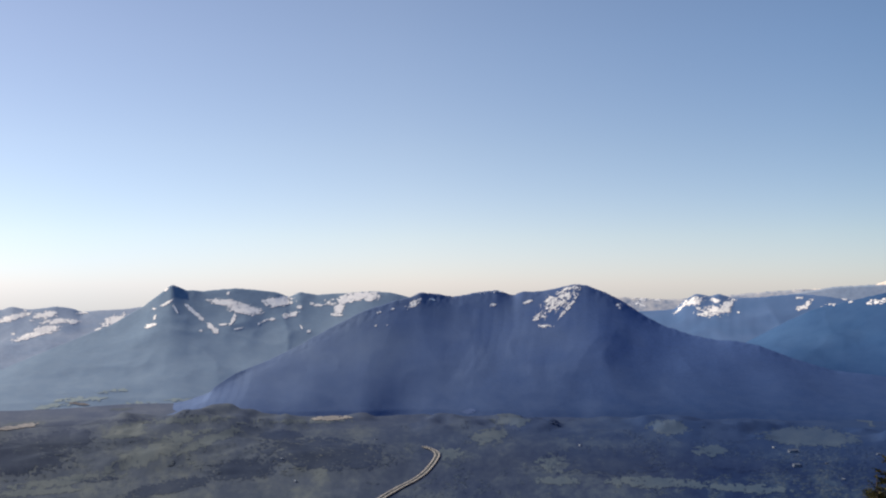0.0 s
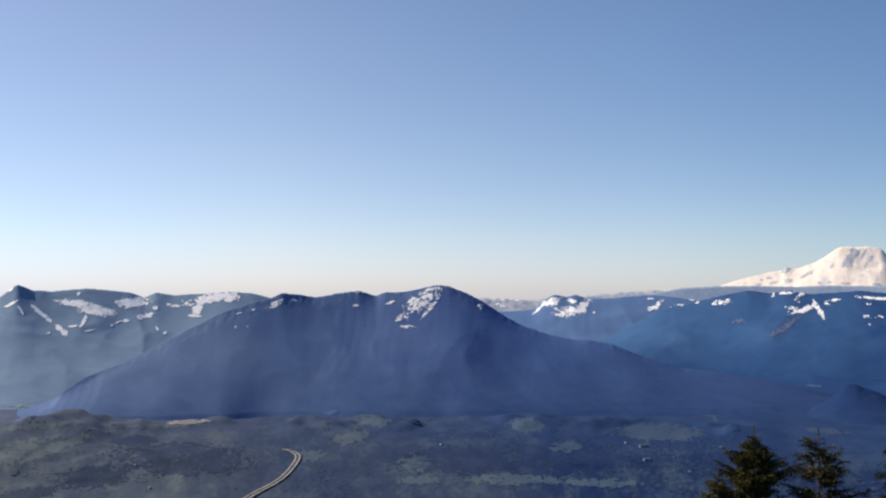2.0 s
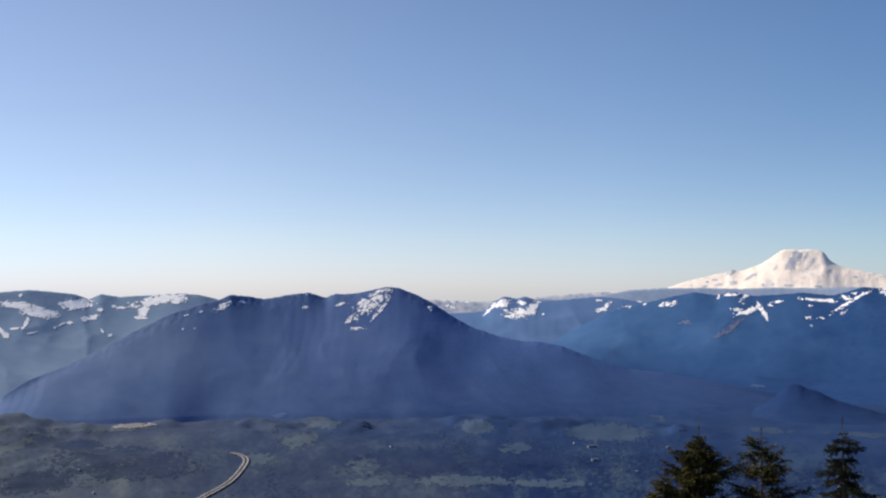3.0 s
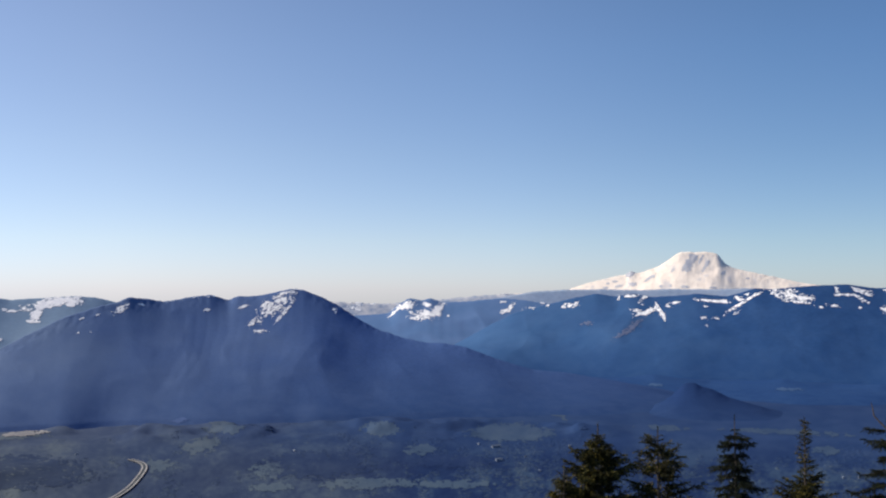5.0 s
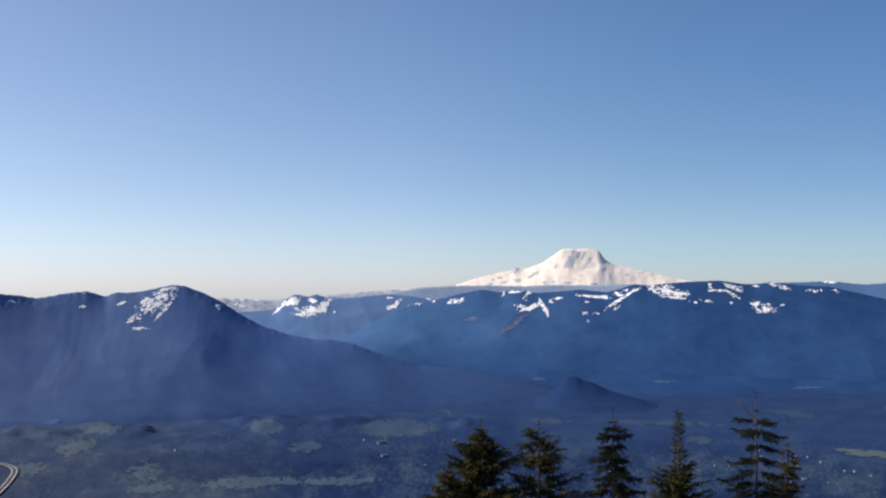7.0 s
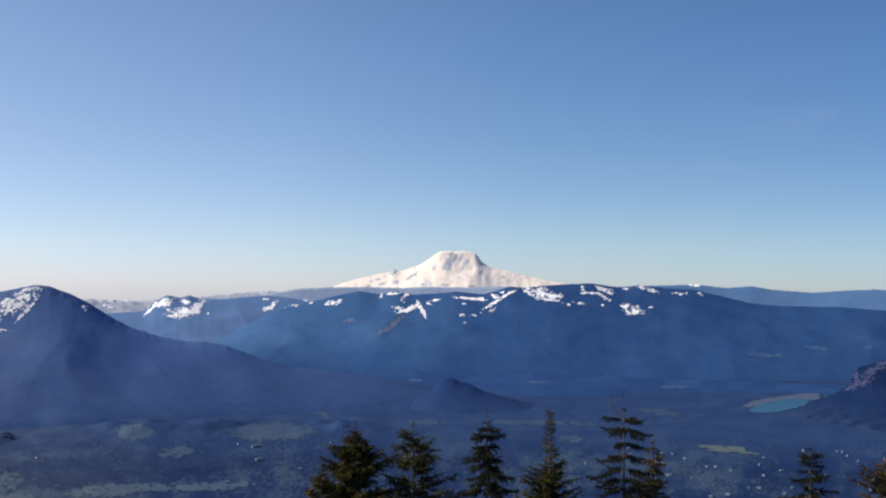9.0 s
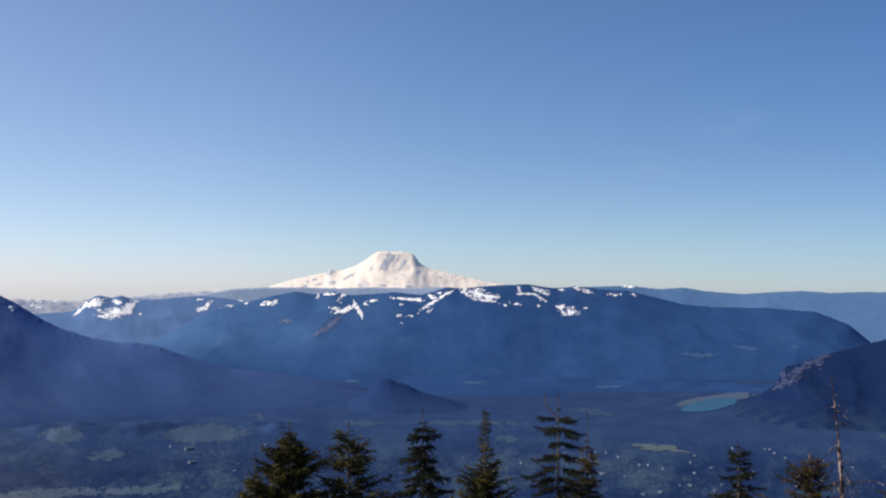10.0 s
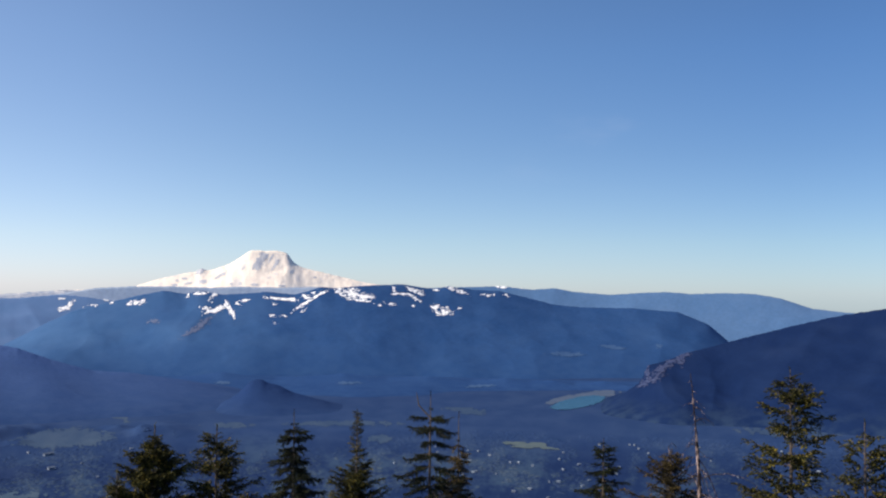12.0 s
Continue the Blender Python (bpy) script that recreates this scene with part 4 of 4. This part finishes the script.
def ribbon(name, points, half, mat, lift, parent=None, label=""):
    """A road strip along plan points (bearing, distance), smoothed."""
    p = [Vector((*xy(b, r), 0)) for b, r in points]
    line = []
    for k in range(len(p) - 1):
        a, b, c, d = p[max(k - 1, 0)], p[k], p[k + 1], p[min(k + 2, len(p) - 1)]
        for s in range(10):
            t = s / 10
            line.append(0.5 * ((2 * b) + (c - a) * t + (2 * a - 5 * b + 4 * c - d) * t * t + (3 * b - a - 3 * c + d) * t ** 3))
    co, faces = [], []
    for k, q in enumerate(line):
        d = (line[min(k + 1, len(line) - 1)] - line[max(k - 1, 0)]).normalized()
        side = Vector((d.y, -d.x, 0)) * half[1]
        mid = Vector((d.y, -d.x, 0)) * half[0]
        for m in (mid - side, mid + side):
            w = q + m
            r = math.hypot(w.x, w.y)
            co.append((w.x, w.y, ground_at(math.degrees(math.atan2(w.x, w.y)), r) + lift))
        if k:
            faces.append((2 * k - 2, 2 * k - 1, 2 * k + 1, 2 * k))
    return part(name, sheet(name, np.array(co), np.array(faces), mat), parent, label)


ROAD = [(-4.6, 1300), (-3.5, 1372), (-2.45, 1446), (-1.25, 1532), (-0.55, 1640), (-0.35, 1716), (-0.62, 1768), (-1.2, 1806)]
highway = tagged(ribbon("highway", ROAD, (0, 5.4), plain("road_verge", (0.03, 0.045, 0.06), (0.05, 0.065, 0.075), 0.1), 1.6), "pale concrete highway curving through dark woods", "road", kind="structure")
ribbon("carriageway", ROAD, (-3.5, 1.2), CONCRETE, 2.2, highway, "pale concrete carriageway")
ribbon("carriageway", ROAD, (3.5, 1.2), CONCRETE, 2.2, highway, "pale concrete carriageway")


def in_open(b, r):
    """True where fields, water and roads lie."""
    out = np.zeros(b.shape, bool)
    b0, r0, db, dr, lean = MEADOW
    t = (r - r0) / dr
    out |= (np.abs((b - b0) / db + lean * t) < 0.93) & (np.abs(t) < 0.93)
    up = np.degrees(np.arctan2(valley_height(b, r) - EYE, r))
    for b0, e0, hl, hw, tilt, rough in OPEN + GRAVEL_PITS + [SHORE]:
        p, q, a = b - b0, up - e0, math.radians(tilt)
        out |= ((p * math.cos(a) + q * math.sin(a)) / hl) ** 2 + ((q * math.cos(a) - p * math.sin(a)) / hw) ** 2 < 1
    rb = np.interp(r, [q[1] for q in ROAD], [q[0] for q in ROAD])
    out |= (np.abs(b - rb) * np.pi / 180 * r < 17) & (r < 1806)
    return out


def woods(name, count, seed, mat, label, left_side, size, tall=(0.2, 0.32), limit=0.5, r0=1230, r1=2080):
    """Thousands of low crowns on the valley floor, in stands with gaps."""
    rng = np.random.default_rng(seed)
    b = rng.uniform(-29, 70, count)
    r = np.sqrt(rng.uniform(r0 ** 2, r1 ** 2, count))
    x, y = r * np.sin(np.radians(b)), r * np.cos(np.radians(b))
    thick = 0.6 * fbm(b * 1.4, r / 120, 71, 4) + 0.4 * fbm(x / 330, y / 330, 75, 3) + rng.uniform(-0.04, 0.04, count)
    keep = ~in_open(b, r) & (thick > limit) & (cut_over(b, r) == left_side)
    b, r, x, y = b[keep], r[keep], x[keep], y[keep]
    n = len(b)
    z = valley_height(b, r)
    w = size * rng.uniform(0.5, 1.4, n)
    h = w * rng.uniform(*tall, n)
    turn = rng.uniform(0, 6.28, n)
    rings = [(-0.3, 1.1), (0.35, 0.85), (0.8, 0.5)]
    sides = 5
    reach = rng.uniform(0.65, 1.3, (sides, n))
    co = np.zeros((n, sides * 3 + 1, 3))
    for k, (up, wide) in enumerate(rings):
        for s in range(sides):
            a = turn + s * 2 * np.pi / sides
            q = w * wide * reach[s]
            co[:, k * sides + s] = np.stack([x + q * np.cos(a), y + q * np.sin(a), z + h * (up + rng.uniform(-0.08, 0.08, n))], -1)
    co[:, -1] = np.stack([x, y, z + h], -1)
    tri = []
    for k in range(2):
        for s in range(sides):
            p, q = k * sides + s, k * sides + (s + 1) % sides
            tri += [(p, q, q + sides), (p, q + sides, p + sides)]
    for s in range(sides):
        tri.append((2 * sides + s, 2 * sides + (s + 1) % sides, 3 * sides))
    tri = np.array(tri)
    faces = (tri[None] + (np.arange(n) * (sides * 3 + 1))[:, None, None]).reshape(-1, 3)
    return tagged(new(name, sheet(name, co.reshape(-1, 3), faces, mat, True)), label, "trees", kind="stuff")


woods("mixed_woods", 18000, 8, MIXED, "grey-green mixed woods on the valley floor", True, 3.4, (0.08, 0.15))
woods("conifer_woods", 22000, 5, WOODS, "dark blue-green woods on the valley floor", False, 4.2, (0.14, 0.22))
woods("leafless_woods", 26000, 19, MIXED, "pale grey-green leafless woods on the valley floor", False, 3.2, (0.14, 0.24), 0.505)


def box(bm, x0, x1, y0, y1, z0, z1):
    v = [bm.verts.new(c) for c in ((x0, y0, z0), (x1, y0, z0), (x1, y1, z0), (x0, y1, z0), (x0, y0, z1), (x1, y0, z1), (x1, y1, z1), (x0, y1, z1))]
    for f in ((0, 3, 2, 1), (4, 5, 6, 7), (0, 1, 5, 4), (1, 2, 6, 5), (2, 3, 7, 6), (3, 0, 4, 7)):
        bm.faces.new([v[i] for i in f])


def bm_mesh(name, bm, mat):
    me = bpy.data.meshes.new(name)
    bm.to_mesh(me)
    bm.free()
    me.materials.append(mat)
    return me


def house(w, d, h, pitch, label, group):
    base = new("house")
    bm = bmesh.new()
    box(bm, -w / 2, w / 2, -d / 2, d / 2, -1.0, h)
    part("wall", bm_mesh("wall", bm, WALL), base)
    bm = bmesh.new()
    o = 0.5
    v = [bm.verts.new(c) for c in ((-w / 2 - o, -d / 2 - o, h - 0.2), (w / 2 + o, -d / 2 - o, h - 0.2), (w / 2 + o, d / 2 + o, h - 0.2), (-w / 2 - o, d / 2 + o, h - 0.2),
                                   (-w / 2 - o, 0, h + pitch), (w / 2 + o, 0, h + pitch))]
    for f in ((0, 1, 5, 4), (2, 3, 4, 5), (0, 4, 3), (1, 2, 5), (0, 3, 2, 1)):
        bm.faces.new([v[i] for i in f])
    part("roof", bm_mesh("roof", bm, ROOF), base)
    return tagged(base, label, "house", group)


rng = random.Random(12)
kinds = [house(3.8, 2.6, 1.3, 0.9, "small pale house with a gabled grey roof", "houses in the valley"), house(5.4, 3.0, 1.4, 0.9, "long pale house with a gabled grey roof", "houses in the valley")]
spots = []
for n_houses, b0, b1, r0, r1 in ((16, 43, 49, 1420, 1850), (44, 48, 66, 1380, 1980), (5, 14, 25, 1420, 1900), (7, 28, 43, 1400, 1900), (4, -20, 10, 1450, 2000)):
    while n_houses:
        b, r = rng.uniform(b0, b1), rng.uniform(r0, r1)
        if not in_open(np.array([b]), np.array([r]))[0]:
            spots.append((b, r))
            n_houses -= 1
for k, (b, r) in enumerate(spots):
    m = pose(*xy(b, r), ground_at(b, r) + 0.9, 0, 0, rng.uniform(0, 180))
    if k < 2:
        kinds[k].matrix_basis = m
    else:
        copy_thing(kinds[k % 2], m)
for b, r, w in ((19.8, 1850, 17), (19.95, 1708, 10)):
    barn = house(w, 6, 3.2, 1.6, "large white barn with a low pale roof", "barns in the valley")
    barn.matrix_basis = pose(*xy(b, r), ground_at(b, r) + 1.0, 0, 0, 12)


# ---- trees on the summit slope ----
def tube(co, faces, points, radii, sides=6):
    """Adds a bent tapered tube to the lists."""
    start = len(co)
    for k, (p, rad) in enumerate(zip(points, radii)):
        d = (points[min(k + 1, len(points) - 1)] - points[max(k - 1, 0)]).normalized()
        a = d.orthogonal().normalized()
        b = d.cross(a)
        for s in range(sides):
            t = 2 * math.pi * s / sides
            co.append(p + (a * math.cos(t) + b * math.sin(t)) * rad)
    for k in range(len(points) - 1):
        for s in range(sides):
            i, j = start + k * sides + s, start + k * sides + (s + 1) % sides
            faces.append((i, j, j + sides, i + sides))


def spikes(origin, direction, length, width):
    """Thin pointed twigs of needles, all as one array of faces."""
    n = len(origin)
    up = np.tile([0.0, 0.0, 1.0], (n, 1))
    side = np.cross(direction, up)
    side /= np.linalg.norm(side, axis=1, keepdims=True) + 1e-9
    over = np.cross(side, direction)
    mid = origin + direction * (length * 0.4)[:, None]
    w = width[:, None]
    co = np.stack([origin, mid + side * w, mid + over * w * 0.55, mid - side * w, mid - over * w * 0.55, origin + direction * length[:, None]], 1)
    tri = np.array([(0, 2, 1), (0, 3, 2), (0, 4, 3), (0, 1, 4), (5, 1, 2), (5, 2, 3), (5, 3, 4), (5, 4, 1)])
    return co.reshape(-1, 3), (tri[None] + (np.arange(n) * 6)[:, None, None]).reshape(-1, 3)


def conifer(bearing, dist, up, spread, seed, label, whorl=0.34, droop=0.15, full=1.0, spire=0.0, lean=0.0, twig=0.24, most=2.6, bare=0.0, blunt=0.0, loose=0.3, leader=0.1, many=(4, 7), ascend=0.0, inner=0.12, needles=OLIVE):
    """A conifer on the slope: its top lies up degrees against the level. spread: crown half-width gained per metre below the top."""
    g = np.random.default_rng(seed)
    x, y = xy(bearing, dist)
    z0 = ground_at(bearing, dist)
    top = EYE + dist * math.tan(math.radians(up))
    tall = top - z0
    tree = new("conifer_tree")
    tree.location = (x, y, z0)
    sway = [g.uniform(-0.06, 0.06), g.uniform(-0.06, 0.06)]

    def stem(h):
        f = h / tall
        return Vector((lean * tall * f * f + sway[0] * math.sin(f * 5), sway[1] * math.sin(f * 4), h))

    co, faces = [], []
    steps = 22
    tube(co, faces, [stem(-0.4 + (tall + 0.4) * k / steps) for k in range(steps + 1)], [0.012 + 0.0105 * tall * (1 - k / steps) ** 0.9 for k in range(steps + 1)], 8)
    part("trunk", sheet("trunk", np.array(co), np.array(faces), BARK), tree)
    co, faces = [], []
    O, D, L, W = [], [], [], []
    deep = dist * (math.tan(math.radians(12.6)) - math.tan(math.radians(-up))) + 1.0
    d = leader
    while d < tall - 1.5:
        far = d > deep
        step = whorl * (0.7 + 0.6 * g.random()) * (0.6 if d < 0.8 else 1.0) * (1.8 if far else 1.0)
        width = min(most, 0.10 + blunt * min(1.0, (d - leader) / 0.3) + spread * max(d - leader - spire, 0) + 0.10 * min(d, spire if spire else 0) + 0.04)
        nb = int(g.integers(*many)) if not far else 4
        turn0 = g.uniform(0, 6.28)
        for k in range(nb):
            if g.random() < bare:
                continue
            a = turn0 + k * 2 * math.pi / nb + g.uniform(-0.35, 0.35)
            ln = 1.12 * width * g.uniform(0.45, 1.25)
            rise = 0.75 - 0.95 * min(1.0, d / 2.2) + g.uniform(-0.2, 0.2) + ascend * min(1.0, d / 1.5)
            out = Vector((math.cos(a), math.sin(a), 0))
            base = stem(max(0.5, tall - d - g.uniform(0, loose)))
            sag = droop * (0.6 + 0.8 * g.random()) * min(1.0, d / 2.0)

            def at(s):
                return base + out * (ln * s) + Vector((0, 0, ln * (rise * s * 0.6 - sag * 2.2 * s * s + sag * 1.9 * s ** 3.2)))

            pts = [at(s / 4) for s in range(5)]
            tube(co, faces, pts, [0.004 + 0.012 * ln * (1 - s / 4) for s in range(5)], 4)
            count = max(5, int(full * ln / (0.03 if not far else 0.25)))
            for q in range(count):
                s = inner + (1 - inner) * (q + g.random()) / count
                p = at(s)
                t = (at(min(1, s + 0.05)) - at(s - 0.05)).normalized()
                side = Vector((-out.y, out.x, 0)) * (1 if q % 2 else -1)
                reach = twig * (0.5 + 0.9 * g.random() ** 1.4) * (1.25 - 0.6 * s) * min(1.0, 0.35 + ln)
                way = (t * g.uniform(0.4, 1.0) + side * g.uniform(0.4, 1.0) + Vector((0, 0, g.uniform(-0.55, 0.45)))).normalized()
                for j in range(7 if not far else 2):
                    f = (j + g.random()) / 7
                    off = Vector((g.uniform(-1, 1), g.uniform(-1, 1), g.uniform(-0.8, 0.9)))
                    O.append(p + way * (reach * f) + Vector((0, 0, -0.25 * reach * f * f))), D.append((way + off * 0.75).normalized())
                    L.append(reach * g.uniform(0.24, 0.42) * (1.1 - 0.4 * f)), W.append(reach * g.uniform(0.075, 0.135))
            O.append(at(0.93)), D.append((at(1) - at(0.9)).normalized()), L.append(0.12 + 0.08 * ln), W.append(0.025)
        d += step
    for k in range(10):
        O.append(stem(tall - 0.05 * k)), D.append(Vector((g.uniform(-0.5, 0.5), g.uniform(-0.5, 0.5), 1)).normalized()), L.append(0.14), W.append(0.018)
    if co:
        tagged(part("branchwork", sheet("branchwork", np.array(co), np.array(faces), BARK), tree, "thin brown limbs"), kind="stuff")
    c, f = spikes(np.array(O), np.array(D), np.array(L), np.array(W))
    part("crown", sheet("crown", c, f, needles, False), tree)
    return tagged(tree, label, "tree", "conifers on the slope")


conifer(25.95, 32, -7.75, 0.5, 1, "bushy olive-green conifer with upswept branches", 0.17, -0.12, 1.5, twig=0.3, blunt=0.12, leader=0.4, many=(5, 8), ascend=0.7, loose=0.3, bare=0.06)
conifer(29.35, 33, -7.9, 0.36, 2, "olive-green conifer with a rounded top and gaps", 0.22, 0.0, 1.2, twig=0.3, blunt=0.3, leader=0.2, many=(3, 6), ascend=0.6, bare=0.1, loose=0.25)
conifer(33.5, 50, -7.05, 0.4, 3, "dark pointed conifer with drooping tiers", 0.42, 0.16, 1.7, twig=0.36, loose=0.12, leader=0.7, blunt=0.28, most=1.9, bare=0.05, many=(4, 7), needles=DEEP_GREEN)
conifer(37.3, 45, -7.05, 0.46, 4, "olive-green conifer with a slim pointed top", 0.23, 0.02, 1.3, spire=2.1, twig=0.3, many=(4, 7), ascend=0.9, loose=0.15, bare=0.08)
tall_tree = conifer(41.45, 58, -5.95, 0.22, 5, "tall dark conifer with sparse drooping tiers and a pale trunk", 0.62, 0.22, 1.5, twig=0.36, most=2.3, bare=0.1, loose=0.1, leader=0.95, blunt=0.9, many=(4, 7), needles=DEEP_GREEN)
conifer(43.1, 61, -7.15, 0.26, 6, "thin ragged conifer with a bare top beside a taller one", 0.36, 0.2, 1.4, twig=0.34, most=1.2, bare=0.2, leader=1.6, blunt=0.25, loose=0.15, needles=BROWNISH)
conifer(51.55, 52, -8.45, 0.36, 7, "small dark conifer top above the slope", 0.34, 0.05, 1.3, twig=0.32, many=(3, 6), blunt=0.2, leader=0.2, bare=0.1, loose=0.15, needles=DEEP_GREEN)
bush = conifer(55.4, 43, -8.9, 0.6, 8, "bushy brownish conifer top beside a dead trunk", 0.24, 0.0, 1.1, twig=0.3, blunt=0.14, ascend=0.6, many=(4, 6), loose=0.25, bare=0.1, needles=BROWNISH)
bare_top = EYE + 43 * math.tan(math.radians(-8.9)) - bush.location.z
sideways = Vector((math.cos(math.radians(41.45)), -math.sin(math.radians(41.45)), 0))
high = EYE + 58 * math.tan(math.radians(-5.95)) - tall_tree.location.z
co, faces = [], []
tube(co, faces, [sideways * p + Vector((0, 0, high + q)) for p, q in ((-0.05, -1.5), (-0.4, -1.15), (-0.72, -0.8), (-0.8, -0.35), (-0.86, -0.05))], [0.05, 0.045, 0.04, 0.03, 0.015], 6)
part("bent_leader", sheet("bent_leader", np.array(co), np.array(faces), BARK), tall_tree, "dark bent second leader")
aside = Vector((math.cos(math.radians(55.4)), -math.sin(math.radians(55.4)), 0))
for run in ([(-0.1, -0.9), (0.0, -0.3), (-0.08, 0.15), (0.1, 0.32), (0.22, 0.2), (0.24, 0.05)], [(0.15, -0.9), (0.45, -0.4), (0.55, -0.1)], [(0.3, -1.3), (0.6, -1.0), (0.9, -0.3)]):
    co, faces = [], []
    tube(co, faces, [aside * p + Vector((0, 0, bare_top + q)) for p, q in run], [0.024 - 0.003 * k for k in range(len(run))], 5)
    part("dead_branch", sheet("dead_branch", np.array(co), np.array(faces), DEAD_WOOD), bush, "bare bleached branch")
conifer(61.95, 40, -4.1, 0.27, 9, "large olive-green conifer with open branches", 0.25, -0.02, 0.6, twig=0.44, most=2.0, many=(3, 6), ascend=0.75, bare=0.24, blunt=0.5, leader=0.3, loose=0.6, inner=0.2)
conifer(65.75, 37, -6.75, 0.3, 10, "ragged olive conifer with open branches", 0.24, -0.04, 0.5, twig=0.42, many=(3, 5), ascend=0.8, bare=0.24, blunt=0.35, leader=0.2, loose=0.6, inner=0.2)
conifer(23.95, 31, -10.3, 0.5, 11, "small dark conifer top beside a bushy one", 0.2, 0.0, 1.6, twig=0.28, many=(3, 5))


def snag(bearing, dist, up, label):
    """A dead standing trunk with broken bare branches."""
    g = random.Random(4)
    x, y = xy(bearing, dist)
    z0 = ground_at(bearing, dist)
    tall = EYE + dist * math.tan(math.radians(up)) - z0
    tree = new("dead_tree")
    tree.location = (x, y, z0)
    right = Vector((math.cos(math.radians(bearing)), -math.sin(math.radians(bearing)), 0))

    def stem(h):
        f = h / tall
        d = tall - h
        return right * (-0.3 + 0.16 * min(d, 2.2) / 2.2 + 0.045 * d - 0.02 * math.sin(f * 30)) + Vector((0, 0, h))

    co, faces = [], []
    tube(co, faces, [stem(-0.4 + (tall + 0.4) * k / 30) for k in range(31)], [(0.016 + 0.006 * tall * (1 - k / 30)) * (1 + 0.25 * math.sin(k * 2.3)) + (0.03 if tall * (1 - k / 30) > 2.2 else 0) for k in range(31)], 8)
    part("trunk", sheet("trunk", np.array(co), np.array(faces), DEAD_WOOD), tree)
    for k in range(44):
        d = 0.3 + 6.7 * (k / 44) ** 0.9
        a = g.uniform(0, 6.28)
        ln = g.uniform(0.12, 0.45) + 0.10 * d * g.random()
        way = Vector((math.cos(a), math.sin(a), g.uniform(-0.7, 0.1)))
        p = stem(tall - d)
        co, faces = [], []
        tube(co, faces, [p + way * ln * s / 4 + Vector((0, 0, -0.25 * ln * (s / 4) ** 2)) for s in range(5)], [0.016 - 0.003 * s for s in range(5)], 5)
        part("branch", sheet("branch", np.array(co), np.array(faces), DEAD_WOOD), tree)
    # the long bare arching branch and two hanging ones
    for d, reach, arch, fall in ((4.35, 2.3, 0.45, 0.55), (3.6, 0.75, -0.1, 1.5), (3.9, 0.5, 0.0, 1.4), (2.0, 0.75, 0.25, 0.35), (4.6, -0.9, 0.5, 0.1), (4.1, 0.35, 0.05, 1.6), (4.0, 0.95, 0.1, 1.9), (5.2, 1.4, 0.3, 0.7), (4.9, -0.5, 0.6, -0.2), (3.0, -0.5, 0.1, 0.3), (1.4, 0.5, 0.05, 0.5)):
        p = stem(tall - d)
        co, faces = [], []
        tube(co, faces, [p + right * (reach * s / 8) + Vector((0, 0, arch * math.sin(s / 8 * 2.2) - fall * (s / 8) ** 2 + g.uniform(-0.02, 0.02))) for s in range(9)], [0.022 - 0.0019 * s for s in range(9)], 5)
        part("branch", sheet("branch", np.array(co), np.array(faces), DEAD_WOOD), tree)
    return tagged(tree, label, "dead tree")


snag(56.9, 42, -4.54, "bare grey-brown dead tree trunk with broken branches")
